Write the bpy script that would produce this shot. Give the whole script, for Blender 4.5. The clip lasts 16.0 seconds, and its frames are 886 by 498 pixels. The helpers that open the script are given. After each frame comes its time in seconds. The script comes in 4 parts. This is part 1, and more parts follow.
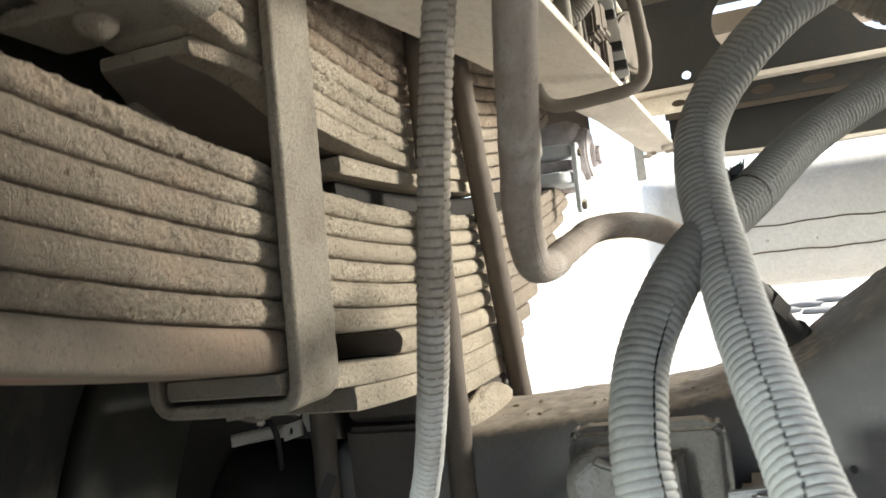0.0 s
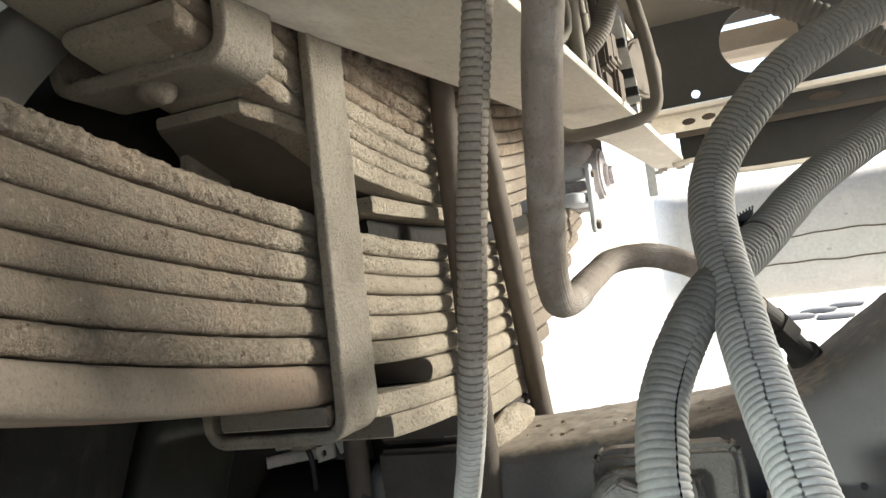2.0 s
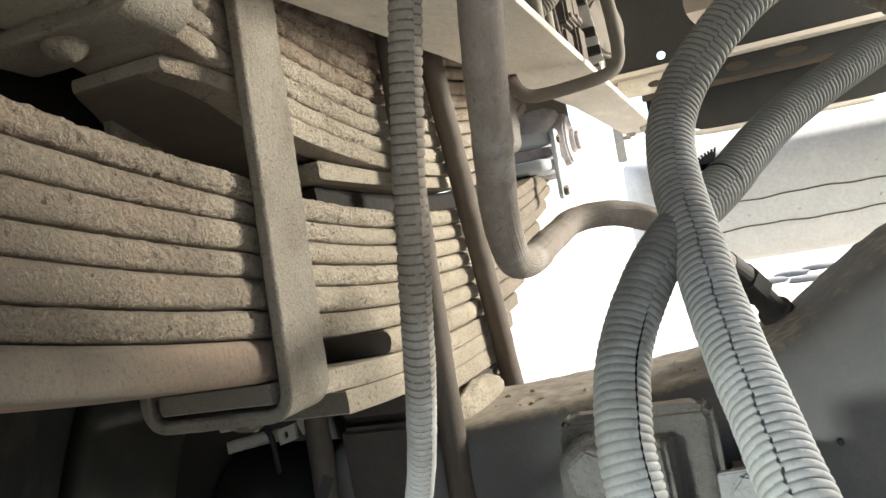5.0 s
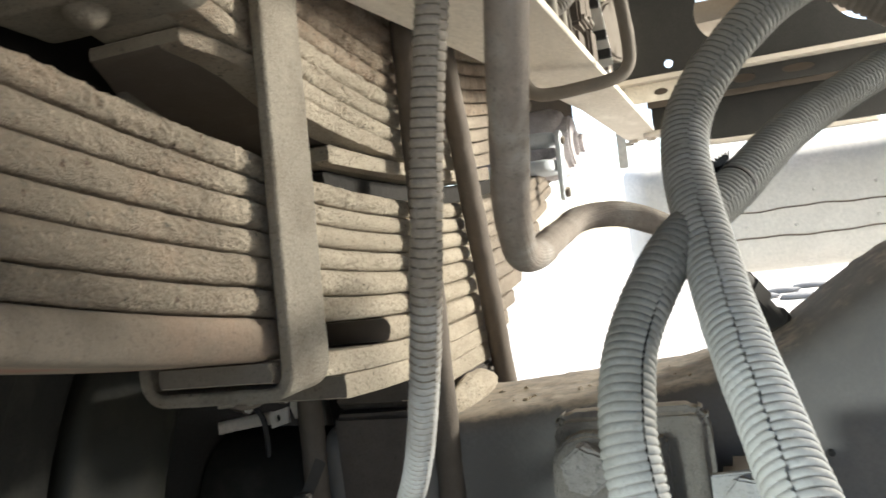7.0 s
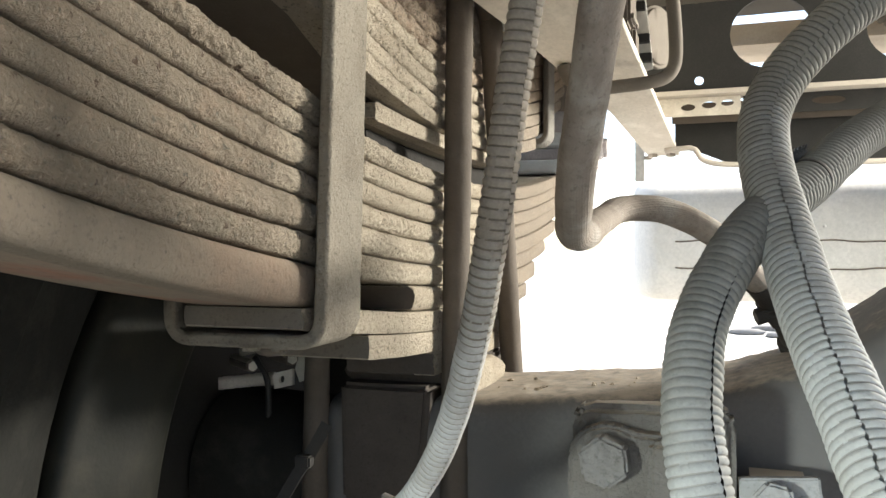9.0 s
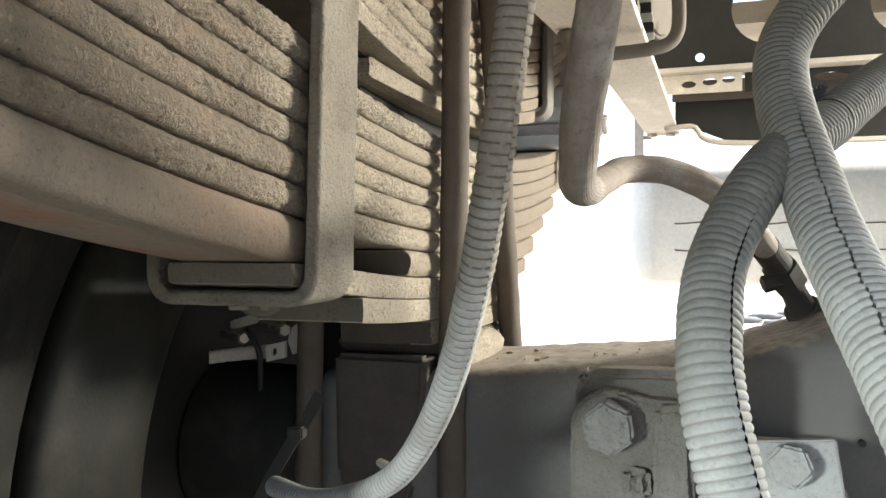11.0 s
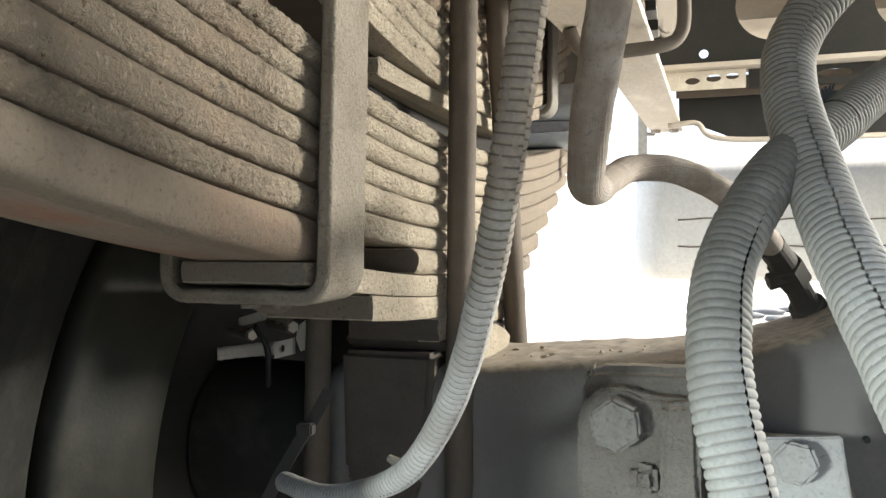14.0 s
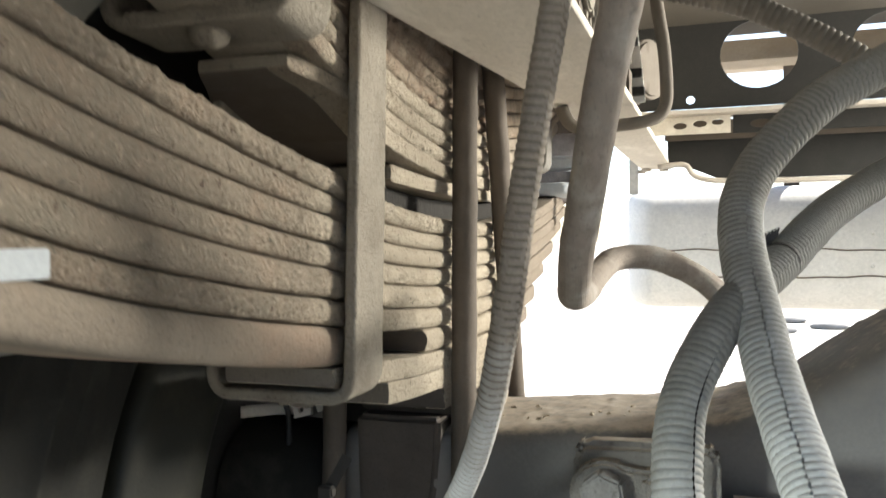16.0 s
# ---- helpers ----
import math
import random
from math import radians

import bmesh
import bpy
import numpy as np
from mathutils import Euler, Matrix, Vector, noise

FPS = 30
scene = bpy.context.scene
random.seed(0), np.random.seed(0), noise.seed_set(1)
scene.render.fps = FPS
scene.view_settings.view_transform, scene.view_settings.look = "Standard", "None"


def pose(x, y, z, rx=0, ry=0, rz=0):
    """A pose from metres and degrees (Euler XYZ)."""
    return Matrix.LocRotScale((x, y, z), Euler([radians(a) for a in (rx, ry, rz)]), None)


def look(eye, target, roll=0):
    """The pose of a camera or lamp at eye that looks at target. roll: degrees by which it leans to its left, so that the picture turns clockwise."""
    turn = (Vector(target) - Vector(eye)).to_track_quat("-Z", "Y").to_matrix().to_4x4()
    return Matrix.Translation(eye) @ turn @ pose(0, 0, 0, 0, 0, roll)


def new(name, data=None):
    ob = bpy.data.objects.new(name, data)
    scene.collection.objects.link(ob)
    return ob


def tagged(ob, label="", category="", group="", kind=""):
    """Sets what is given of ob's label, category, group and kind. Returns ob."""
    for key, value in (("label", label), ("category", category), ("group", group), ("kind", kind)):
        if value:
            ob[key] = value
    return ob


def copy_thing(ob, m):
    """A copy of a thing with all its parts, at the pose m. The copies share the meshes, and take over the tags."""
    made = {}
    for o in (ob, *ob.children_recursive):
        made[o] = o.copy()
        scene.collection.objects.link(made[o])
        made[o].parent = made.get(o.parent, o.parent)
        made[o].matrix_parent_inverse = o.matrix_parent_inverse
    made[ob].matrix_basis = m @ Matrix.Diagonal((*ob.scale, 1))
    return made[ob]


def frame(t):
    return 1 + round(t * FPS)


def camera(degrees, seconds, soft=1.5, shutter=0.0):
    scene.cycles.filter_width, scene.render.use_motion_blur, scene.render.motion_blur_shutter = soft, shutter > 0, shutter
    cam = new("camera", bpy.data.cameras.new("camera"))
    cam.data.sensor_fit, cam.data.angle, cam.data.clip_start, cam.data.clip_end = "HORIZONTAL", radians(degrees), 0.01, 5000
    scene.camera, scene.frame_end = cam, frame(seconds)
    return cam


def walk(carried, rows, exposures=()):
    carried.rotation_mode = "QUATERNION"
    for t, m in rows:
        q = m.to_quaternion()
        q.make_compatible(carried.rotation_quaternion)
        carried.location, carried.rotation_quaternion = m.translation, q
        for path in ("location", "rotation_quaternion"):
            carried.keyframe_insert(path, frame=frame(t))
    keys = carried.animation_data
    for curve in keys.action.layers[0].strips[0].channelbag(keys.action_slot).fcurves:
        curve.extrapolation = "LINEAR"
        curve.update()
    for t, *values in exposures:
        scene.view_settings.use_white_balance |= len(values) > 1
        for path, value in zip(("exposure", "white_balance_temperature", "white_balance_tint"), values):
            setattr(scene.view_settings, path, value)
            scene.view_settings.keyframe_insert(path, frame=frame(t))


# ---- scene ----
cam = camera(57.9, 16.0, shutter=0.5)
EXPOSURE = 1.79
METRES, EYE, TILT, LEAN, TURN = 0.40, 0.70, 1.0, 7.0, 21.0
ROWS = [
    (0.0, 0.0, 0.0, 0.0, 0.0, 0.0, -0.0),
    (0.5, 0.0239, -0.0467, 0.0426, -0.11, 0.35, 0.51),
    (1.0, -0.0121, -0.052, 0.0377, 0.4, 0.55, 1.0),
    (1.5, -0.0252, -0.0538, 0.0328, 0.63, 0.6, 0.94),
    (2.0, -0.0337, -0.0991, 0.0504, 0.77, 0.68, 0.92),
    (2.5, -0.007, -0.0941, 0.0627, 0.87, 0.79, 0.89),
    (3.0, 0.0239, -0.07, 0.0669, 0.72, 0.99, 2.27),
    (3.5, 0.015, -0.0445, 0.046, 0.54, 0.86, 2.9),
    (4.0, 0.0021, -0.029, 0.032, 0.09, 0.11, 3.94),
    (6.5, 0.0166, 0.004, 0.0095, -2.59, -1.35, 1.43),
    (7.0, -0.0131, -0.0152, 0.0046, -1.34, -0.97, 0.02),
    (7.5, -0.0801, -0.0259, -0.0163, -0.11, -0.97, -3.93),
    (8.0, -0.1119, -0.0126, -0.0328, -0.57, -0.96, -6.16),
    (8.5, -0.0935, 0.0026, -0.0381, -1.51, -0.9, -6.8),
    (9.0, -0.0956, 0.0229, -0.0581, -1.89, -0.92, -6.93),
    (9.5, -0.0938, 0.0246, -0.0569, -2.05, -0.93, -7.06),
    (10.0, -0.0892, 0.0779, -0.0982, -2.11, -1.06, -6.96),
    (12.5, -0.0875, 0.0834, -0.1184, -2.12, -2.0, -6.73),
    (13.0, -0.0782, 0.0779, -0.1102, -2.09, -1.96, -6.72),
    (13.5, -0.0945, 0.0687, -0.109, -2.03, -1.91, -6.76),
    (14.0, -0.1008, 0.0695, -0.1097, -2.0, -1.89, -6.81),
    (14.5, -0.0945, 0.0611, -0.101, -2.05, -1.85, -6.91),
    (15.0, -0.0779, 0.0368, -0.0749, -2.1, -1.82, -6.9),
    (15.5, -0.1015, -0.0114, -0.0389, -2.12, -1.63, -6.98),
    (16.0, -0.1467, -0.1172, 0.0604, -2.24, -1.4, -6.48),
]
walk(cam, [(t, pose(0, 0, EYE, TILT, LEAN, TURN) @ pose(METRES * x, METRES * y, METRES * z, 90 + pitch, roll, yaw)) for t, x, y, z, yaw, pitch, roll in ROWS], exposures=[(0.0, EXPOSURE), (4.2, EXPOSURE), (8.5, EXPOSURE + 0.09), (13.5, EXPOSURE + 0.10), (16.0, EXPOSURE + 0.05)])

# ---- world and light ----
world = bpy.data.worlds.new("sky")
scene.world = world
world.use_nodes = True
wn = world.node_tree
sky = wn.nodes.new("ShaderNodeTexSky")
sky.sky_type, sky.sun_disc = "NISHITA", False
sky.sun_elevation, sky.sun_rotation = radians(60), radians(28)
wn.links.new(sky.outputs["Color"], wn.nodes["Background"].inputs["Color"])
wn.nodes["Background"].inputs["Strength"].default_value = 0.12
sun = new("sun", bpy.data.lights.new("sun", "SUN"))
sun.data.energy, sun.data.angle, sun.data.color = 4.0, radians(0.5), (1.0, 0.95, 0.86)
sun.matrix_world = look((math.sin(radians(28)) * 10, math.cos(radians(28)) * 10, 17.3), (0, 0, 0))

# daylight that enters between the far wheel and the tank
opening = new("daylight_opening", bpy.data.lights.new("daylight_opening", "AREA"))
opening.data.shape, opening.data.size, opening.data.size_y = "RECTANGLE", 0.38, 0.34
opening.data.energy, opening.data.color = 23.0, (1.0, 0.962, 0.86)
opening.matrix_world = look((1.08, 1.46, 1.05), (-0.27, 0.50, 0.70))

# daylight that enters at the truck's side, behind the near wheel
side_opening = new("daylight_side_opening", bpy.data.lights.new("daylight_side_opening", "AREA"))
side_opening.data.shape, side_opening.data.size, side_opening.data.size_y = "RECTANGLE", 0.20, 0.20
side_opening.data.energy, side_opening.data.color = 12.0, (0.91, 1.0, 0.97)
side_opening.matrix_world = look((-0.81, -1.00, 0.60), (-0.02, 0.48, 0.58))


# ---- materials ----
def material(name, color, rough=0.85, metal=0.0, color2=None, scale=60.0, fine=420.0, bump=0.25, size=0.0012,
             stain=None, stain_scale=9.0, stain_amount=0.5, dust=None, dust_from=0.35, pits=0.0, stretch=None, specks=0.0, grain=0.0, grime_shade=None, end_tone=None):
    """Two-scale noise colour, stains, bump; optional settled dust on upward faces."""
    m = bpy.data.materials.new(name)
    m.use_nodes = True
    nt = m.node_tree
    N, L = nt.nodes, nt.links
    bsdf = N["Principled BSDF"]
    co = N.new("ShaderNodeTexCoord").outputs["Object"]
    if stretch:
        mp = N.new("ShaderNodeMapping")
        mp.inputs["Scale"].default_value = stretch
        L.new(co, mp.inputs["Vector"])
        co = mp.outputs["Vector"]
    info = N.new("ShaderNodeObjectInfo")
    off = N.new("ShaderNodeVectorMath")
    off.operation = "MULTIPLY_ADD"
    off.inputs[1].default_value = (1, 1, 1)
    sh = N.new("ShaderNodeVectorMath")
    sh.operation = "SCALE"
    sh.inputs[0].default_value = (3.1, 1.7, 5.3)
    L.new(info.outputs["Random"], sh.inputs["Scale"])
    L.new(co, off.inputs[0])
    L.new(sh.outputs[0], off.inputs[2])
    co = off.outputs[0]

    def tex(s, detail=5.0, rough_=0.6):
        n = N.new("ShaderNodeTexNoise")
        n.inputs["Scale"].default_value, n.inputs["Detail"].default_value, n.inputs["Roughness"].default_value = s, detail, rough_
        L.new(co, n.inputs["Vector"])
        return n.outputs["Fac"]

    def ramp(src, a, b):
        r = N.new("ShaderNodeMapRange")
        r.inputs["From Min"].default_value, r.inputs["From Max"].default_value = a, b
        L.new(src, r.inputs["Value"])
        return r.outputs["Result"]

    def mix(fac, a, b, mode="MIX"):
        x = N.new("ShaderNodeMix")
        x.data_type, x.blend_type = "RGBA", mode
        if isinstance(fac, float):
            x.inputs["Factor"].default_value = fac
        else:
            L.new(fac, x.inputs["Factor"])
        for k, v in ((6, a), (7, b)):
            if isinstance(v, tuple):
                x.inputs[k].default_value = (*v, 1)
            else:
                L.new(v, x.inputs[k])
        return x.outputs[2]

    color2 = color2 or tuple(c * 0.72 for c in color)
    big, small = tex(scale), tex(fine, 3.0)
    c = mix(ramp(big, 0.32, 0.68), color2, color)
    c = mix(ramp(small, 0.3, 0.7), tuple(v * 0.84 for v in color), c) if grain else mix(ramp(small, 0.3, 0.75), tuple(v * 0.78 for v in color), c)
    if end_tone:
        # paler near the axle, browner and darker toward the hanging end, with a ragged border
        colour, y0, y1 = end_tone
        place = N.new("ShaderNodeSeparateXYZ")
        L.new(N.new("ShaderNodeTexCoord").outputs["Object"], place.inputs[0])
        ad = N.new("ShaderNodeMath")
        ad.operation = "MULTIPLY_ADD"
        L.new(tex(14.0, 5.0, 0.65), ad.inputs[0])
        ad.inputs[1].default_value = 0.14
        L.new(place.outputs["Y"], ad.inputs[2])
        end_mix = mix(ramp(tex(9.0, 5.0), 0.35, 0.65), tuple(v * 0.80 for v in colour), colour)
        end_mix = mix(ramp(small, 0.3, 0.7), tuple(v * 0.88 for v in colour), end_mix)
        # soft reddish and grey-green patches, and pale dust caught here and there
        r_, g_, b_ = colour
        end_mix = mix(ramp(tex(24.0, 4.0, 0.6), 0.50, 0.72), end_mix, (r_ * 1.07, g_ * 1.0, b_ * 0.97))
        end_mix = mix(ramp(tex(17.0, 4.0, 0.6), 0.54, 0.74), end_mix, (r_ * 0.90, g_ * 0.95, b_ * 0.95))
        end_mix = mix(ramp(tex(75.0, 6.0, 0.7), 0.56, 0.70), end_mix, (r_ * 1.22, g_ * 1.21, b_ * 1.18))
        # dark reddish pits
        end_mix = mix(ramp(tex(150.0, 3.0, 0.6), 0.645, 0.675), end_mix, (r_ * 0.40, g_ * 0.33, b_ * 0.30))
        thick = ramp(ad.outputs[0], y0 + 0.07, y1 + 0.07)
        c = mix(thick, end_mix, c)
        # browner and darker again beyond the axle
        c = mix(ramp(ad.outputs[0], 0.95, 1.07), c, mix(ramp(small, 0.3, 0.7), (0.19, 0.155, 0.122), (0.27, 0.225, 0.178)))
    if stain:
        s = ramp(tex(stain_scale, 6.0), 0.50, 0.68)
        k = N.new("ShaderNodeMath")
        k.operation = "MULTIPLY"
        L.new(s, k.inputs[0])
        k.inputs[1].default_value = stain_amount
        c = mix(k.outputs[0], c, stain)
    if specks:
        k = N.new("ShaderNodeMath")
        k.operation = "MULTIPLY"
        L.new(ramp(tex(190.0, 4.0, 0.6), 0.635, 0.675), k.inputs[0])
        k.inputs[1].default_value = specks
        c = mix(k.outputs[0], c, tuple(v * 0.30 for v in color))
        # finer dark grains and pale grit
        k2 = N.new("ShaderNodeMath")
        k2.operation = "MULTIPLY"
        L.new(ramp(tex(430.0, 3.0, 0.6), 0.56, 0.66), k2.inputs[0])
        k2.inputs[1].default_value = min(1.0, specks * 0.85)
        c = mix(k2.outputs[0], c, tuple(v * 0.38 for v in color))
        k3 = N.new("ShaderNodeMath")
        k3.operation = "MULTIPLY"
        L.new(ramp(tex(300.0, 3.0, 0.55), 0.60, 0.70), k3.inputs[0])
        k3.inputs[1].default_value = specks * 0.25
        c = mix(k3.outputs[0], c, tuple(min(0.85, v * 1.35) for v in color))
    if dust:
        g = N.new("ShaderNodeNewGeometry")
        sep = N.new("ShaderNodeSeparateXYZ")
        L.new(g.outputs["Normal"], sep.inputs[0])
        add = N.new("ShaderNodeMath")
        add.operation = "MULTIPLY_ADD"
        L.new(tex(75.0, 6.0, 0.68), add.inputs[0])
        add.inputs[1].default_value = 0.6
        L.new(sep.outputs["Z"], add.inputs[2])
        c = mix(ramp(add.outputs[0], dust_from + 0.27, dust_from + 0.48), c, dust)
    if grime_shade:
        # dirt and upper-end shade painted into the colour, with a ragged border
        colour, z0, z1 = grime_shade
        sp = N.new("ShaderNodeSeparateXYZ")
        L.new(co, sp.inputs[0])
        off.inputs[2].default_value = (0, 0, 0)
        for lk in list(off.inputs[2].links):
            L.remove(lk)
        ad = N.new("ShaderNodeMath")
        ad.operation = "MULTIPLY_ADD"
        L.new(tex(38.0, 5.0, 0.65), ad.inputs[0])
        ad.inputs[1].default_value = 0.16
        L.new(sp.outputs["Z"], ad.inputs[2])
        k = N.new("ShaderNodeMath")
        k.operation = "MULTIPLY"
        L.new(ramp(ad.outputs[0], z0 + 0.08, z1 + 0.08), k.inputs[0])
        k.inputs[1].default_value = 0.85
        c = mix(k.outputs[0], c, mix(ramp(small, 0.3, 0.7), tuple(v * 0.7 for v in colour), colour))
    L.new(c, bsdf.inputs["Base Color"])
    bsdf.inputs["Roughness"].default_value, bsdf.inputs["Metallic"].default_value = rough, metal
    bsdf.inputs["Specular IOR Level"].default_value = 0.25
    h = mix(0.45, small, big)
    if pits:
        v = N.new("ShaderNodeTexVoronoi")
        v.inputs["Scale"].default_value = 170.0
        L.new(co, v.inputs["Vector"])
        h = mix(pits, h, ramp(v.outputs["Distance"], 0.0, 0.45))
    if grain:
        g_ = N.new("ShaderNodeTexNoise")
        g_.inputs["Scale"].default_value, g_.inputs["Detail"].default_value, g_.inputs["Roughness"].default_value, g_.inputs["Distortion"].default_value = 330.0, 6.0, 0.62, 0.9
        L.new(co, g_.inputs["Vector"])
        k = N.new("ShaderNodeMath")
        k.operation = "MULTIPLY"
        L.new(ramp(tex(26.0, 3.0), -0.25, 0.72), k.inputs[0])
        k.inputs[1].default_value = min(0.9, grain * 1.15)
        h = mix(k.outputs[0], h, ramp(g_.outputs["Fac"], 0.34, 0.62))
    b = N.new("ShaderNodeBump")
    b.inputs["Strength"].default_value, b.inputs["Distance"].default_value = bump, size
    if end_tone:
        # the browner end is smoother; roughness comes back in patches close to the clip
        soft_part = ramp(ad.outputs[0], y0 - 0.13, y1 + 0.07)
        st = N.new("ShaderNodeMapRange")
        st.inputs["To Min"].default_value, st.inputs["To Max"].default_value = 0.8, bump
        L.new(soft_part, st.inputs["Value"])
        L.new(st.outputs["Result"], b.inputs["Strength"])
    L.new(h, b.inputs["Height"])
    L.new(b.outputs["Normal"], bsdf.inputs["Normal"])
    return m


DUST = (0.46, 0.40, 0.32)
M_LEAF = material("caked_dust_on_steel", (0.475, 0.41, 0.318), color2=(0.36, 0.306, 0.231), scale=34, fine=420, bump=1.0, size=0.0027, stain=(0.27, 0.215, 0.158), stain_scale=7, stain_amount=0.35, pits=0.3, specks=0.95, grain=0.6, end_tone=((0.232, 0.190, 0.142), 0.37, 0.45))
M_LEAF_FLAT = material("dusty_flat_steel", (0.30, 0.266, 0.21), color2=(0.235, 0.207, 0.163), scale=30, fine=320, bump=0.8, size=0.0016, stain=(0.17, 0.14, 0.108), stain_scale=9, stain_amount=0.55, specks=0.5, grain=0.4)
M_LEAF_RED = material("smooth_dusty_leaf", (0.228, 0.19, 0.146), color2=(0.182, 0.148, 0.112), scale=22, fine=300, bump=0.7, size=0.0014, stain=(0.25, 0.165, 0.115), stain_scale=8, stain_amount=0.5, specks=0.4, grain=0.35)
M_PRIMER = material("red_primer_with_dust", (0.29, 0.232, 0.178), color2=(0.225, 0.172, 0.128), scale=26, fine=320, bump=0.6, size=0.0014, stretch=(1, 0.4, 1), stain=(0.30, 0.105, 0.062), stain_scale=16, stain_amount=0.75, specks=0.4)
M_CLIP = material("dusty_flat_bar", (0.245, 0.217, 0.173), color2=(0.187, 0.164, 0.130), scale=32, fine=420, bump=0.9, size=0.0018, pits=0.2, stain=(0.125, 0.10, 0.074), stain_scale=26, stain_amount=0.5, specks=0.6, grain=0.4)
M_BOLT = material("dusty_dark_steel", (0.130, 0.108, 0.088), color2=(0.090, 0.074, 0.060), scale=45, fine=400, bump=0.6, size=0.0012, dust=DUST)
# leaf ends turned from the daylight: that shade is in this colour
M_TIP = material("unlit_leaf_end", (0.165, 0.143, 0.118), color2=(0.125, 0.107, 0.088), scale=40, fine=400, bump=0.7, size=0.0014, pits=0.2, specks=0.4)
M_AXLE = material("dusty_axle_paint", (0.167, 0.161, 0.153), color2=(0.124, 0.118, 0.111), scale=12, fine=300, bump=0.18, size=0.001, stain=(0.20, 0.185, 0.165), stain_scale=9, stain_amount=0.6, dust=(0.345, 0.30, 0.245), dust_from=0.85)
M_HEX = material("grey_dusty_bolt", (0.235, 0.228, 0.213), color2=(0.155, 0.145, 0.131), scale=60, fine=380, bump=0.8, size=0.0011, pits=0.3, stain=(0.17, 0.15, 0.125), stain_scale=22, stain_amount=0.5, specks=0.4, grain=0.5)
M_RAIL = material("dusty_beige_rail_paint", (0.62, 0.57, 0.485), color2=(0.52, 0.475, 0.40), scale=14, fine=260, bump=0.3, size=0.0012, stretch=(1, 0.35, 1), stain=(0.72, 0.68, 0.60), stain_scale=22, stain_amount=0.65, specks=0.2)
M_HOSE = material("dusty_grey_conduit", (0.55, 0.555, 0.535), color2=(0.45, 0.452, 0.428), scale=60, fine=500, bump=0.35, size=0.0009, stain=(0.27, 0.25, 0.215), stain_scale=14, stain_amount=0.5, specks=0.3, grime_shade=((0.175, 0.163, 0.132), 0.64, 0.77))
M_HOSE_DIRTY_SHADED = material("dirty_shaded_conduit", (0.53, 0.536, 0.515), color2=(0.43, 0.432, 0.407), scale=60, fine=500, bump=0.35, size=0.0009, stain=(0.27, 0.25, 0.215), stain_scale=14, stain_amount=0.5, specks=0.3, grime_shade=((0.15, 0.145, 0.122), 0.555, 0.68))
M_HOSE_THIN = material("brown_dusty_conduit", (0.52, 0.52, 0.50), color2=(0.42, 0.415, 0.39), scale=60, fine=500, bump=0.35, size=0.0009, stain=(0.25, 0.23, 0.195), stain_scale=16, stain_amount=0.5, specks=0.3, grime_shade=((0.245, 0.20, 0.15), 0.585, 0.69))
M_BRACKET = material("brown_grey_dusty_casting", (0.20, 0.187, 0.166), color2=(0.132, 0.122, 0.107), scale=34, fine=300, bump=1.0, size=0.0016, stain=(0.14, 0.125, 0.105), stain_scale=16, stain_amount=0.55, specks=0.4, grain=0.4, dust=(0.29, 0.255, 0.21), dust_from=0.6)
M_CAST = material("mauve_grey_dusty_casting", (0.56, 0.525, 0.53), color2=(0.42, 0.39, 0.39), scale=45, fine=250, bump=0.9, size=0.004, stain=(0.20, 0.18, 0.17), stain_scale=25, stain_amount=0.5)
M_GROOVE = material("dirt_and_shade_in_grooves", (0.36, 0.35, 0.325), color2=(0.27, 0.26, 0.235), scale=70, fine=400, bump=0.3, size=0.0008, grime_shade=((0.085, 0.08, 0.066), 0.62, 0.74))
M_GROOVE_BROWN = material("brown_dirt_and_shade_grooves", (0.30, 0.27, 0.225), color2=(0.22, 0.195, 0.158), scale=70, fine=400, bump=0.3, size=0.0008, grime_shade=((0.135, 0.110, 0.082), 0.585, 0.69))
M_CLAMP = material("pale_grey_dusty_plate", (0.34, 0.342, 0.336), color2=(0.255, 0.254, 0.245), scale=50, fine=380, bump=0.6, size=0.0009, stain=(0.24, 0.225, 0.20), stain_scale=30, stain_amount=0.35, specks=0.35, grain=0.3)
M_HOSE_DARK = material("dark_dusty_conduit", (0.15, 0.136, 0.118), color2=(0.105, 0.095, 0.083), scale=60, fine=500, bump=0.25, size=0.0006, stain=(0.30, 0.26, 0.21), stain_scale=14, stain_amount=0.5)
M_RUBBER = material("dusty_brake_hose_rubber", (0.275, 0.231, 0.192), color2=(0.19, 0.158, 0.131), scale=70, fine=420, bump=0.5, size=0.0012, stain=(0.36, 0.33, 0.29), stain_scale=30, stain_amount=0.75, specks=0.35, grain=0.3)
M_SLOT = material("shade_black_packing", (0.020, 0.0172, 0.014), color2=(0.014, 0.012, 0.010), scale=50, fine=300, bump=0.4)
M_SADDLE = material("brown_black_saddle_steel", (0.092, 0.078, 0.067), color2=(0.065, 0.054, 0.046), scale=40, fine=350, bump=0.5, size=0.0012, stain=(0.12, 0.10, 0.082), stain_scale=14, stain_amount=0.4, specks=0.3)
M_FITTING = material("oily_dark_fitting", (0.066, 0.061, 0.055), color2=(0.045, 0.041, 0.037), scale=50, fine=300, bump=0.4, size=0.001)
M_CORE = material("black_cable", (0.015, 0.015, 0.015), bump=0.1)
M_BLACK = material("black_chassis_paint", (0.020, 0.0195, 0.018), rough=0.6, color2=(0.032, 0.030, 0.027), scale=20, bump=0.08)
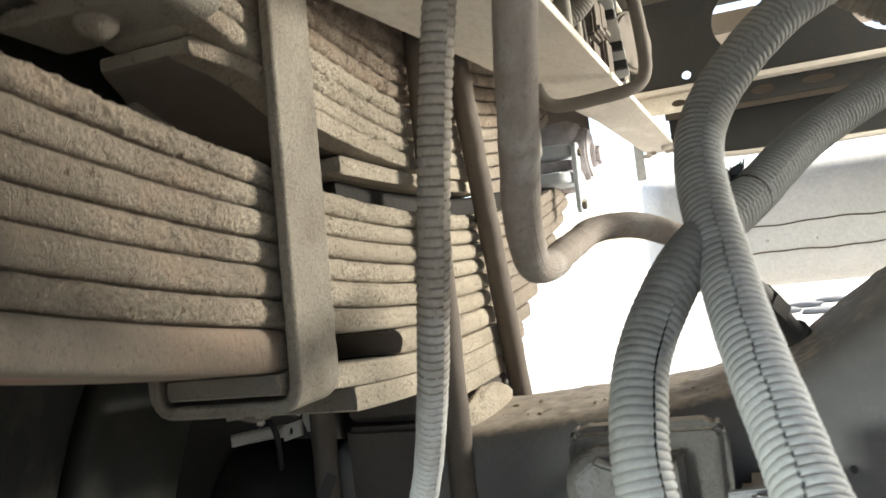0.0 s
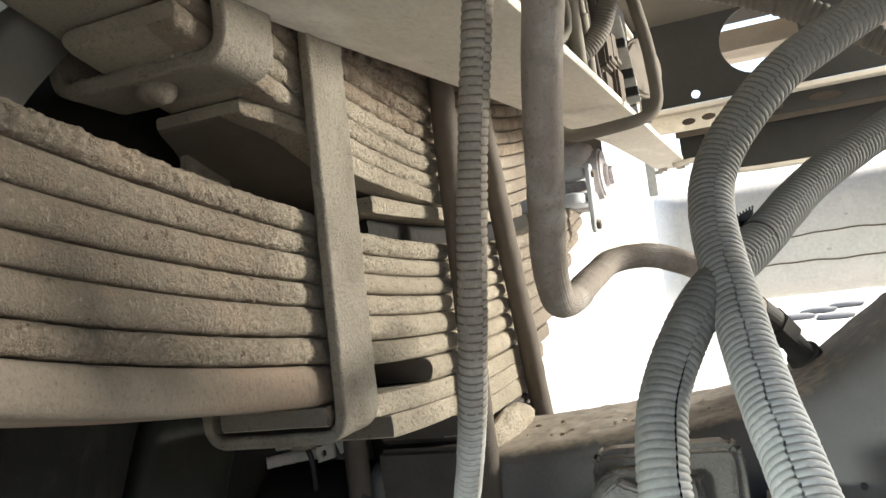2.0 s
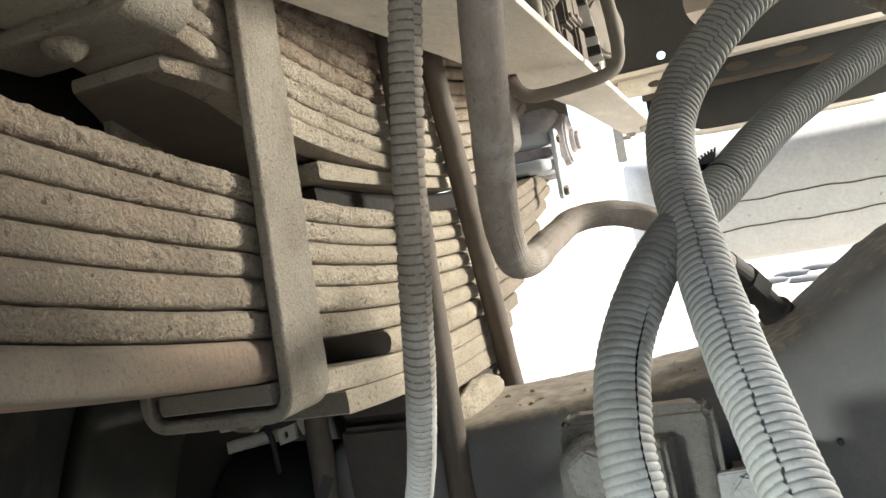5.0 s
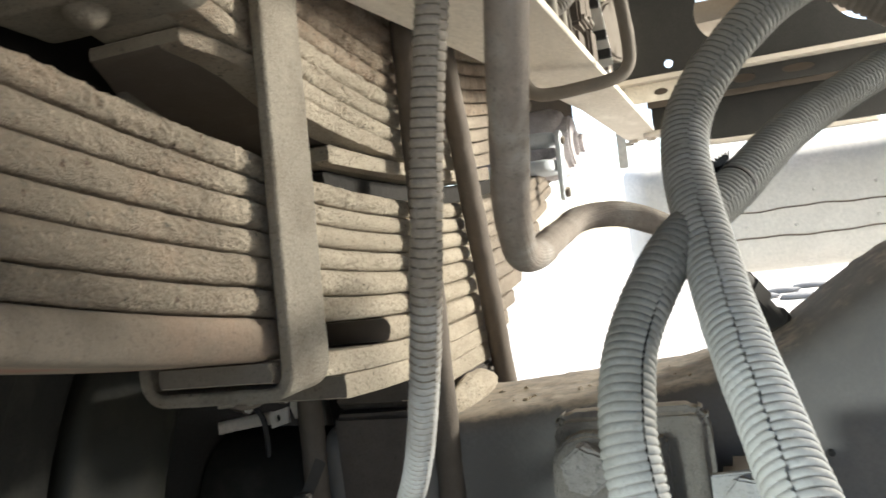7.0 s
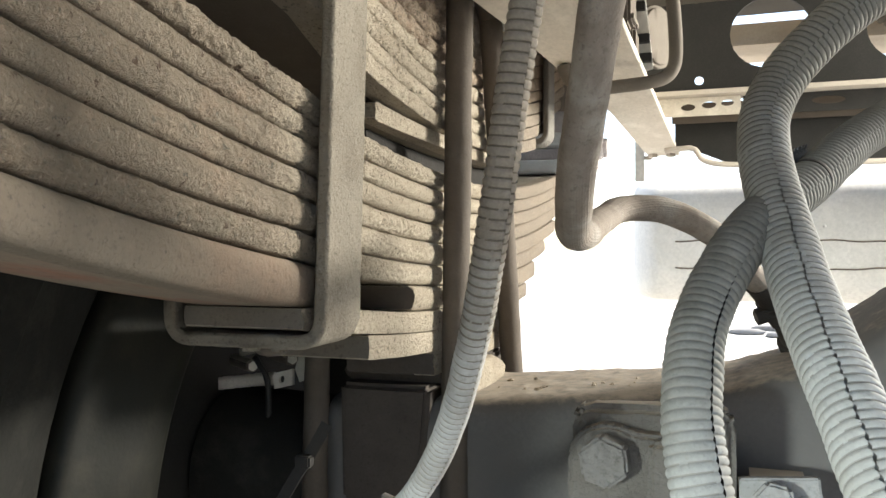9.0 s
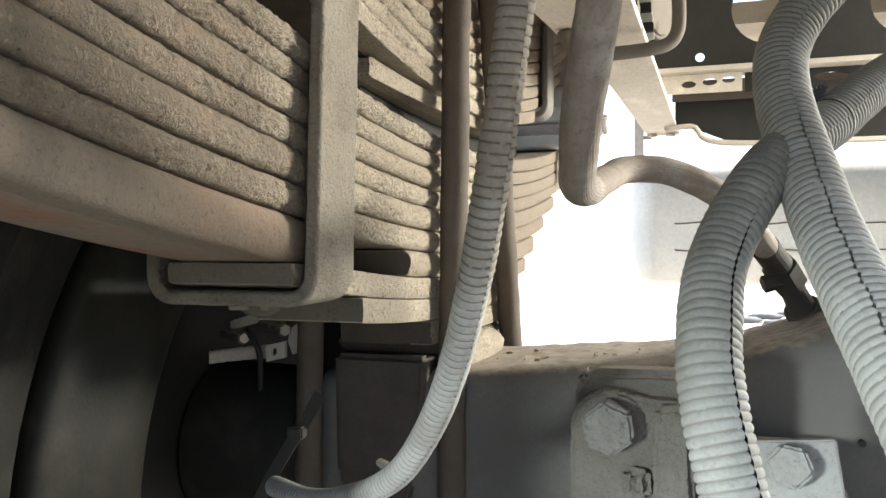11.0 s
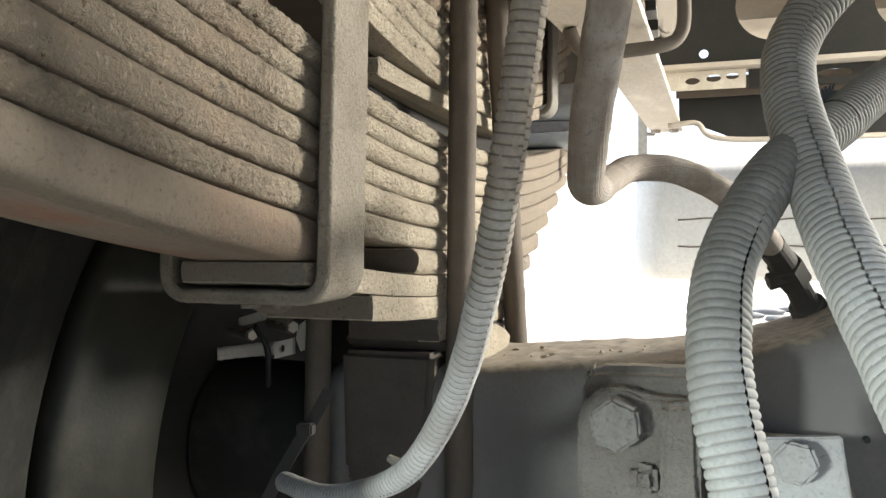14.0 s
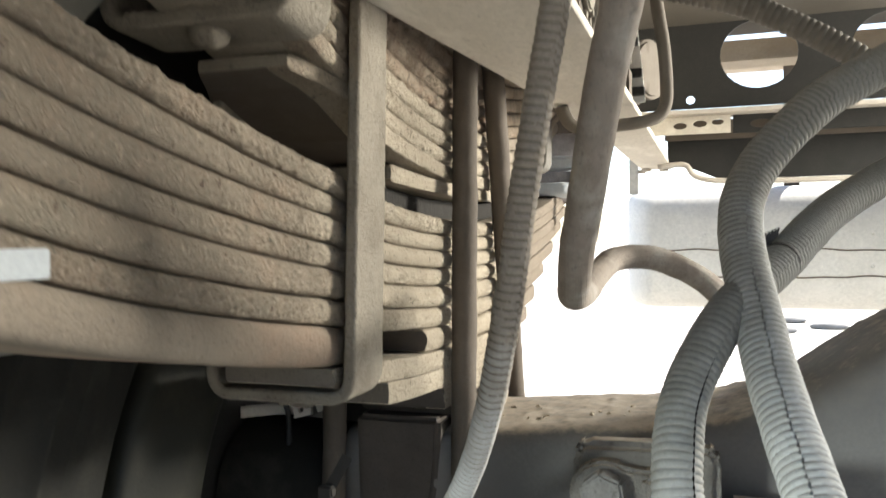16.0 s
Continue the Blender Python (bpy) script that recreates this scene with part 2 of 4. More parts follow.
M_TYRE = material("dusty_tyre_rubber", (0.0200, 0.0196, 0.0165), color2=(0.014, 0.0137, 0.0115), scale=25, fine=300, bump=0.5, stain=(0.046, 0.044, 0.036), stain_scale=26, stain_amount=0.5, specks=0.3)
M_RIM = material("dusty_wheel_steel", (0.0195, 0.0193, 0.0145), color2=(0.014, 0.0138, 0.0105), scale=16, fine=350, bump=0.25, rough=0.55, stain=(0.040, 0.036, 0.026), stain_scale=30, stain_amount=0.5)
M_TANK = material("pale_dusty_tank", (0.74, 0.73, 0.69), color2=(0.65, 0.635, 0.59), scale=9, fine=120, bump=0.3, size=0.002, stain=(0.72, 0.70, 0.66), stain_scale=14, stain_amount=0.5)
M_BLUE = material("blue_grey_dusty_casting", (0.62, 0.66, 0.69), color2=(0.50, 0.52, 0.53), scale=40, bump=0.4)
M_PALE = material("pale_dusty_casting", (0.55, 0.50, 0.43), color2=(0.45, 0.40, 0.34), scale=30, bump=0.25)
# sunlight on the brake bracket is put into this pale colour
M_LUG = material("sunlit_dusty_bracket", (0.74, 0.70, 0.62), color2=(0.62, 0.58, 0.51), scale=30, bump=0.3, specks=0.2)
M_GROUND = material("pale_concrete_yard", (0.55, 0.51, 0.45), color2=(0.46, 0.42, 0.37), scale=0.6, fine=25, bump=0.4, size=0.01, stain=(0.36, 0.33, 0.29), stain_scale=0.35, stain_amount=0.5)
M_LEAF_RUST = material("rusty_caked_dust", (0.42, 0.345, 0.262), color2=(0.25, 0.165, 0.11), scale=48, fine=300, bump=1.0, size=0.0028, stain=(0.12, 0.085, 0.06), stain_scale=30, stain_amount=0.65, pits=0.3, specks=0.8, grain=0.6)
M_PIPE = material("dusty_brown_pipe", (0.17, 0.147, 0.122), scale=40, bump=0.15)
M_DULL = material("dull_beige_dust", (0.25, 0.226, 0.185), color2=(0.20, 0.18, 0.147), scale=20, bump=0.2)
M_PAPER = material("pale_paper", (0.42, 0.445, 0.455), color2=(0.35, 0.372, 0.38), scale=30, bump=0.1)
M_TIE = material("dark_plastic", (0.03, 0.03, 0.03), rough=0.5, bump=0.05)
# the rail's beige darkened for the bearers, their shade put into the colour
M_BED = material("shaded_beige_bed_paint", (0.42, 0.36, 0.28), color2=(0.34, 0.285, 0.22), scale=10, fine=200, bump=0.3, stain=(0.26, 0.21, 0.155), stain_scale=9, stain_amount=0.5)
M_WOOD = material("dark_underside_boards", (0.085, 0.074, 0.06), color2=(0.055, 0.048, 0.04), scale=6, bump=0.3)
M_PANEL = material("dusty_dark_panel", (0.24, 0.238, 0.212), color2=(0.18, 0.178, 0.158), scale=8, fine=200, bump=0.2)


# ---- mesh helpers ----
def lattice(P, seed=0):
    """Smooth value noise in -1..1 at the points P, already scaled."""
    P = np.asarray(P, float)
    i = np.floor(P).astype(np.int64)
    f = P - i
    f = f * f * (3 - 2 * f)
    out = 0
    for dx in (0, 1):
        for dy in (0, 1):
            for dz in (0, 1):
                n = (i[:, 0] + dx) * 73856093 ^ (i[:, 1] + dy) * 19349663 ^ (i[:, 2] + dz) * 83492791 ^ (seed * 2654435 + 97)
                n = (n * 1103515245 + 12345) & 0x7FFFFFFF
                n = ((n >> 7) * 48271) & 0xFFFF
                w = (f[:, 0] if dx else 1 - f[:, 0]) * (f[:, 1] if dy else 1 - f[:, 1]) * (f[:, 2] if dz else 1 - f[:, 2])
                out = out + w * (n / 32767.5 - 1)
    return out


def link(name, mesh, mat, parent=None, label=""):
    mesh.materials.append(mat)
    ob = new(name, mesh)
    if parent:
        ob.parent = parent
    if label:
        ob["label"] = label
    return ob


def grid(name, rings, mat, parent=None, label="", closed=True, caps=True, smooth=True):
    """A mesh from rings of points (rings x points x 3)."""
    R = np.asarray(rings, float)
    n, k = R.shape[:2]
    verts = R.reshape(-1, 3)
    a = np.arange(n - 1)[:, None] * k
    j = np.arange(k if closed else k - 1)[None, :]
    j2 = (j + 1) % k
    faces = np.stack([a + j, a + j2, a + k + j2, a + k + j], -1).reshape(-1, 4).tolist()
    if caps and closed:
        faces += [list(range(k - 1, -1, -1)), list(range((n - 1) * k, n * k))]
    mesh = bpy.data.meshes.new(name)
    mesh.from_pydata(verts.tolist(), [], faces)
    if smooth:
        flags = np.ones(len(faces), bool)
        if caps and closed:
            flags[-2:] = False
        mesh.polygons.foreach_set("use_smooth", flags)
    mesh.update()
    return link(name, mesh, mat, parent, label)


def part(name, bm, mat, parent=None, label="", smooth=False):
    bmesh.ops.recalc_face_normals(bm, faces=bm.faces)
    mesh = bpy.data.meshes.new(name)
    bm.to_mesh(mesh)
    bm.free()
    if smooth:
        mesh.polygons.foreach_set("use_smooth", np.ones(len(mesh.polygons), bool))
    return link(name, mesh, mat, parent, label)


def thing(name, where, label, category, group="", kind=""):
    ob = new(name)
    ob.location = where
    ob.empty_display_size = 0.02
    bpy.context.view_layer.update()
    return tagged(ob, label, category, group, kind)


def under(parent, *parts):
    """Parts built in world metres, put under a thing that stands elsewhere."""
    for p in parts:
        p.parent = parent
        p.matrix_parent_inverse = Matrix.Translation(parent.location).inverted()
    return parts[0] if parts else None


def box(x0, x1, y0, y1, z0, z1, bevel=0.0, seg=2):
    bm = bmesh.new()
    bmesh.ops.create_cube(bm, size=1, matrix=Matrix.LocRotScale(((x0 + x1) / 2, (y0 + y1) / 2, (z0 + z1) / 2), None, (x1 - x0, y1 - y0, z1 - z0)))
    if bevel:
        bmesh.ops.bevel(bm, geom=bm.edges[:], offset=bevel, segments=seg, affect="EDGES")
    return bm


def prism(outline, axis, a, b, bevel=0.0, seg=2):
    """An outline of 2D points pushed along an axis from a to b. x: (y, z); y: (x, z); z: (x, y)."""
    bm = bmesh.new()

    def at(p, d):
        return {"x": (d, p[0], p[1]), "y": (p[0], d, p[1]), "z": (p[0], p[1], d)}[axis]
    lo = [bm.verts.new(at(p, a)) for p in outline]
    hi = [bm.verts.new(at(p, b)) for p in outline]
    bm.faces.new(lo)
    bm.faces.new(hi)
    k = len(outline)
    for i in range(k):
        bm.faces.new((lo[i], lo[(i + 1) % k], hi[(i + 1) % k], hi[i]))
    bmesh.ops.recalc_face_normals(bm, faces=bm.faces)
    if bevel:
        bmesh.ops.bevel(bm, geom=bm.edges[:], offset=bevel, segments=seg, affect="EDGES")
    return bm


def cylinder(p0, p1, r, n=24, r2=None, bevel=0.0):
    p0, p1 = Vector(p0), Vector(p1)
    bm = bmesh.new()
    bmesh.ops.create_cone(bm, cap_ends=True, segments=n, radius1=r, radius2=r if r2 is None else r2, depth=(p1 - p0).length,
                          matrix=Matrix.Translation((p0 + p1) / 2) @ (p1 - p0).to_track_quat("Z", "Y").to_matrix().to_4x4())
    if bevel:
        sharp = [e for e in bm.edges if len(e.link_faces) == 2 and any(len(f.verts) > 4 for f in e.link_faces)]
        bmesh.ops.bevel(bm, geom=sharp, offset=bevel, segments=2, affect="EDGES")
    return bm


def hex_head(p0, p1, flats, turn=0.0, bevel=0.0018):
    """A hexagonal bolt head from p0 (seat) to p1 (top), chamfered."""
    p0, p1 = Vector(p0), Vector(p1)
    bm = bmesh.new()
    m = Matrix.Translation((p0 + p1) / 2) @ (p1 - p0).to_track_quat("Z", "Y").to_matrix().to_4x4() @ Matrix.Rotation(radians(turn), 4, "Z")
    bmesh.ops.create_cone(bm, cap_ends=True, segments=6, radius1=flats / 1.732, radius2=flats / 1.732, depth=(p1 - p0).length, matrix=m)
    bmesh.ops.bevel(bm, geom=bm.edges[:], offset=bevel, segments=2, affect="EDGES")
    return bm


def weathered(bm, amount, size, seed=0, cuts=3):
    """Fine facets pushed in and out, as dirt and rust leave a casting."""
    bmesh.ops.recalc_face_normals(bm, faces=bm.faces)
    bmesh.ops.triangulate(bm, faces=bm.faces[:])
    for _ in range(cuts):
        longest = [e for e in bm.edges if e.calc_length() > size]
        if not longest:
            break
        bmesh.ops.subdivide_edges(bm, edges=longest, cuts=1)
        bmesh.ops.triangulate(bm, faces=[f for f in bm.faces if len(f.verts) > 3])
    bm.normal_update()
    P = np.array([v.co[:] for v in bm.verts])
    d = amount * (0.7 * lattice(P / (size * 2.2), seed) + 0.5 * lattice(P / (size * 5), seed + 1) - 1.2 * np.clip(lattice(P / (size * 3), seed + 2) - 0.35, 0, 1))
    for v, k in zip(bm.verts, d):
        v.co += v.normal * float(k)
    return bm


def catmull(C, step=0.002):
    """Evenly spaced points on a smooth curve through C."""
    C = np.asarray(C, float)
    P = np.vstack([2 * C[0] - C[1], C, 2 * C[-1] - C[-2]])
    u = np.linspace(0, len(C) - 1 - 1e-9, 60 * len(C))
    i = u.astype(int)
    f = (u - i)[:, None]
    a, b, c, d = P[i], P[i + 1], P[i + 2], P[i + 3]
    S = 0.5 * ((2 * b) + (-a + c) * f + (2 * a - 5 * b + 4 * c - d) * f ** 2 + (-a + 3 * b - 3 * c + d) * f ** 3)
    s = np.r_[0, np.cumsum(np.linalg.norm(np.diff(S, axis=0), axis=1))]
    t = np.linspace(0, s[-1], max(4, int(s[-1] / step)))
    return np.stack([np.interp(t, s, S[:, k]) for k in range(3)], 1), t


def tube(C, radius, n=24, step=0.004, ref=(0.3, -1, 0.2), profile=None, slit=None, wobble=0.0, lead=0.0):
    """Rings along a curve. lead: metres by which a ring climbs on its way round. profile(s, angle): factor on the radius; slit(f): (centre angle, half width), f from 0 to 1, or None for no slit."""
    S, s = catmull(C, step)
    T = np.gradient(S, axis=0)
    T /= np.linalg.norm(T, axis=1)[:, None]
    ref = np.asarray(ref, float)
    U = ref - (T @ ref)[:, None] * T
    U /= np.linalg.norm(U, axis=1)[:, None]
    V = np.cross(T, U)
    rings = []
    for q in range(len(S)):
        if slit:
            mid, half = slit(q / (len(S) - 1), s[q])
            a = np.linspace(mid + half, mid + 2 * math.pi - half, n)
        else:
            a = np.linspace(0, 2 * math.pi, n, endpoint=False)
        r = radius * (profile(s[q], a) if profile else 1.0)
        r = r * np.ones(n)
        if wobble:
            base = S[q] + np.outer(np.cos(a), U[q]) * radius + np.outer(np.sin(a), V[q]) * radius
            r = r + wobble * (lattice(base * 220, 5) * 0.6 + lattice(base * 70, 6))
        climb = np.linspace(0, lead, n)
        rings.append(S[q] + climb[:, None] * T[q] + (np.cos(a) * r)[:, None] * U[q] + (np.sin(a) * r)[:, None] * V[q])
    return np.array(rings)


# ---- ground and truck bed ----
GROUND_Z = -0.11
bm = bmesh.new()
bmesh.ops.create_grid(bm, x_segments=40, y_segments=40, size=150)
ground = tagged(part("ground", bm, M_GROUND), "pale sunlit concrete yard under the truck", "ground", kind="structure")
ground.location = (0, 0, GROUND_Z)

bed = thing("truck_bed", (0.5, -0.5, 1.17), "dark boarded underside of the truck bed over the rails", "truck bed")
# boards ahead, added out of view to shade the tank's right part
for y in (1.85, 2.31):
    under(bed, part("plank", box(0.60, 2.0, y, y + 0.45, 1.35, 1.39, 0.004), M_WOOD))
for k in range(5):
    y = -0.46 + k * 0.46
    under(bed, part("plank", box(-1.2, 2.0, y, y + 0.45, 1.175, 1.215, 0.004), M_WOOD))
# unseen panel behind the axle, added to keep low light out
flap = tagged(part("mud_flap", box(-1.2, 0.45, -1.10, -1.07, GROUND_Z + 0.001, 0.62, 0.004), M_TYRE), "dark unseen panel added behind the axle to block light", "mud flap")
# unseen board, added to block light from behind on the right
under(bed, part("side_board", box(1.20, 1.24, -2.2, 0.15, 0.60, 1.174, 0.004), M_WOOD))

# ---- leaf spring ----
YC = 0.74
XR, XL = -0.268, -0.350
FRONT = 23


def fan(P):
    """The spring stands at a slight angle to the rail: its far end leans outward and grows away from the rear hanger."""
    P = np.array(P, float)
    k = 0.2445 / (0.253 - 0.029 * (np.clip(P[..., 1], 0.0, 1.6) + 0.01))
    return np.array((-0.015, -0.01, 0.70)) + (P - (-0.015, -0.01, 0.70)) * k[..., None]


def fan_thing(ob):
    """Lays the parts of a thing out with the spring."""
    for p in ob.children_recursive:
        co = np.empty(len(p.data.vertices) * 3)
        p.data.vertices.foreach_get("co", co)
        p.data.vertices.foreach_set("co", fan(co.reshape(-1, 3)).ravel())
        p.data.update()


def fan_mesh(bm):
    for v in bm.verts:
        v.co = Vector(fan(np.array(v.co)))
    return bm


def leaf(name, y0, y1, low, high, mat, crust, seed, inset=0.0, taper=0.0, label="", rx=0.0072, xl=XL, reach=0.022, least=0.12, smooth=(-9.0, 1.0), tip_mat=None, flat_mat=None):
    """One spring leaf between two bent surfaces low(y) and high(y): rounded edges, caked with uneven dust on its inner edge."""
    ys = np.r_[np.arange(-0.36, 0.05, 0.02), np.arange(0.05, 0.86, 0.0015), np.arange(0.86, 1.6, 0.006)]
    tip = np.array((0.0, 0.0005, 0.0012, 0.0022, 0.0034, 0.0050))
    ys = np.r_[y0 + tip, ys[(ys > y0 + 0.0055) & (ys < y1 - 0.0055)], (y1 - tip)[::-1]]
    xr = XR - inset
    a = np.linspace(-math.pi / 2, math.pi / 2, FRONT)
    sec = [(xr - rx + rx * max(0.0, math.cos(t)) ** 0.75, math.copysign(abs(math.sin(t)) ** 0.88, t)) for t in a]
    sec += [(x, 1) for x in np.linspace(xr - rx, xl + rx, 6)[1:-1]]
    sec += [(xl + rx - rx * math.cos(t), -math.sin(t)) for t in np.linspace(-math.pi / 2, math.pi / 2, 7)]
    sec += [(x, -1) for x in np.linspace(xl + rx, xr - rx, 6)[1:-1]]
    if rx < 0.004:
        sec = [(x, max(-1, min(1, 1.35 * z))) for x, z in sec]
    sec = np.array(sec)
    xm = (xr + xl) / 2
    rings = []
    for q, y in enumerate(ys):
        lo, hi = low(y), high(y)
        z, h = (lo + hi) / 2, (hi - lo) / 2 - 0.0004
        end = min(y - y0, y1 - y)
        k = 1.0 - taper * max(0.0, 1 - end / reach)
        e = min(1.0, 0.12 + end / 0.0045)
        edge = 0.35 + 0.65 * math.sqrt(1 - (1 - e) ** 2) if tip_mat is None else min(1.0, 0.88 + end / 0.008)
        rings.append(np.stack([xm + (sec[:, 0] - xm) * k, np.full(len(sec), y), z + sec[:, 1] * h * edge], 1))
    R = np.array(rings)
    # the far half has square edges
    far = np.clip((R[:, :FRONT, 1] - 0.86) / 0.12, 0, 1)
    R[:, :FRONT, 0] += far * 0.7 * np.clip(xr - R[:, :FRONT, 0], 0, rx)
    P = R.reshape(-1, 3)
    side = np.clip((P[:, 0] - (xr - 0.014)) / 0.012, 0, 1)
    q = P + seed * 3.7
    # crust comes and goes along the leaf
    where = np.clip(0.55 + 0.9 * lattice(q * (5, 7, 5), seed + 9), least, 1.3)
    warp = q + 0.0035 * np.stack([lattice(q * 130 + 5 * i, seed + 20 + i) for i in range(3)], 1)
    crumbs = 1 - 2.6 * np.abs(lattice(warp * (420, 380, 420), seed)) + 0.6 * lattice(q * (520, 450, 520), seed + 4)
    cracks = 0.5 * lattice(q * (330, 290, 330), seed + 6) - 1.5 * np.clip(1 - 3.6 * np.abs(lattice(warp * (310, 250, 310), seed + 12)), 0, 1)
    crumbs = np.where(P[:, 1] > 0.44, cracks, crumbs)
    lumps = 0.55 * lattice(q * (210, 150, 210), seed + 1) + 0.35 * lattice(q * (60, 34, 60), seed + 2)
    clods = np.clip(lattice(warp * (200, 130, 200), seed + 3) - 0.25, 0, 1) * 1.5
    holes = np.clip(lattice(warp * (250, 190, 250), seed + 5) - 0.45, 0, 1) * -2.6
    # and fades toward the hanging end, where the leaves are wiped smooth
    where = where * np.clip((P[:, 1] - smooth[0]) / smooth[1], 0.12, 1.0)
    crust = crust * np.interp(P[:, 1], (0.43, 0.45, 0.80, 0.92), (1.0, 1.12, 1.0, 0.4))
    P[:, 0] += crust * side * where * (0.55 * crumbs + lumps * 0.5 + clods + holes)
    P[:, 2] += crust * side * where * (0.35 * lattice(q * (190, 110, 190), seed + 7) + 0.25 * lattice(warp * 380, seed + 8))
    ob = grid(name, fan(P).reshape(R.shape), mat, None, label)
    # the flat faces carry less crust than the edges
    if mat in (M_LEAF, M_LEAF_RUST, M_LEAF_RED):
        ob.data.materials.append(flat_mat or M_LEAF_FLAT)
        n, m = len(ys) - 1, len(sec)
        col = np.arange(m)
        flat = (col >= FRONT) & (col < m - 1)
        ob.data.materials.append(tip_mat or M_LEAF_FLAT)
        ob.data.polygons.foreach_set("material_index", np.r_[np.tile(flat.astype(int), n), 2, 2].astype(np.int32))
    return ob


def surface(base, bend, near=0.0, mid=0.0):
    """A bent leaf surface; near and mid lift it a little toward the hanging end."""
    return lambda y: base + bend * (y - YC) ** 2 + float(np.interp(y, (0.2, 0.41, 0.485), (near, mid, 0.0)))


spring = thing("leaf_spring", (-0.309, YC, 0.591), "dust-caked double leaf spring pack clamped over the axle", "leaf spring")
BEND = 0.22
SURF = [surface(z, BEND, a, b) for z, a, b in ((0.747, 0.006, 0.0055), (0.731, 0.006, 0.0055), (0.716, 0.001, 0.006), (0.700, -0.002, 0.004), (0.684, -0.0025, 0.0035),
                                               (0.665, -0.004, 0.003), (0.647, -0.002, 0.003), (0.626, -0.006, -0.0035), (0.609, 0, 0), (0.591, 0, 0))]
FAR = (1.31, 1.31, 1.29, 1.25, 1.17, 1.10, 1.03, 0.98, 0.94)
NEAR = (-0.35, -0.35, -0.35, -0.35, -0.35, -0.35, 0.585, 0.405, 0.498)
CRUST = (0.0028, 0.0018, 0.0017, 0.0016, 0.0012, 0.0016, 0.0014, 0.0012, 0.0010)
# ends of the short leaves take darker materials for their unlit side
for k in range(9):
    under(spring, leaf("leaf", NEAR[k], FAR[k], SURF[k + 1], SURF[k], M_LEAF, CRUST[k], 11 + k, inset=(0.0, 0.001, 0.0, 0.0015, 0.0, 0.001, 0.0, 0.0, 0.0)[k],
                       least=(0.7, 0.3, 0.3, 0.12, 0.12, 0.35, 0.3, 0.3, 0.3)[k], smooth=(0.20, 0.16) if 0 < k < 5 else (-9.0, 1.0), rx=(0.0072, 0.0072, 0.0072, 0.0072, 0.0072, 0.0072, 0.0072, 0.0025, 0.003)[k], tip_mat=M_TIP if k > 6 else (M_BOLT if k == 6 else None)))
under(spring, leaf("leaf", -0.35, 0.44, SURF[7], SURF[6], M_LEAF_RED, 0.0004, 31, rx=0.009, flat_mat=M_PRIMER, label="thick lowest leaf with red primer showing underneath"))
# packing plates between the two packs; the lower one's black holds the gap's shade
under(spring, leaf("packing_plate", 0.545, 0.98, surface(0.7695, 0.193), surface(0.7815, 0.29), M_LEAF, 0.0014, 41, inset=0.004, rx=0.0025, taper=0.30, reach=0.12),
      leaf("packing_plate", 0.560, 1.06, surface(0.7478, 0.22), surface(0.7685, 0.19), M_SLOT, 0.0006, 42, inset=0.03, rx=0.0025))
UPPER = (0.7820, 0.7955, 0.811, 0.8265, 0.842, 0.857, 0.873, 0.890, 0.906, 0.922)
UNEAR = (0.384, 0.307, -0.30, -0.30, -0.30, -0.30, 0.30, 0.45, 0.45)
UFAR = (1.08, 1.16, 1.22, 1.25, 1.28, 1.28, 1.28, 1.28, 1.28)
# lowest leaf's flat faces get dark steel, standing for shade from the lower pack
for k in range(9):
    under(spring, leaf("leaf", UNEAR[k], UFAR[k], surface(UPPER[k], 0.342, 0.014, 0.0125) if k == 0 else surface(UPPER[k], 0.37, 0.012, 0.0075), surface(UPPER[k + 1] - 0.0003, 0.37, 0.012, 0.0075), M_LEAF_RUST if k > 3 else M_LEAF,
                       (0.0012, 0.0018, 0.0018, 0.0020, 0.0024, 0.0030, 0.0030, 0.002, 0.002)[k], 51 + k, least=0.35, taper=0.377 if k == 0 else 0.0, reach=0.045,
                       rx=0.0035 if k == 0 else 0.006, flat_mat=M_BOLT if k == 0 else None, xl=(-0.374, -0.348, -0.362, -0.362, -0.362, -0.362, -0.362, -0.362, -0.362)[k]))


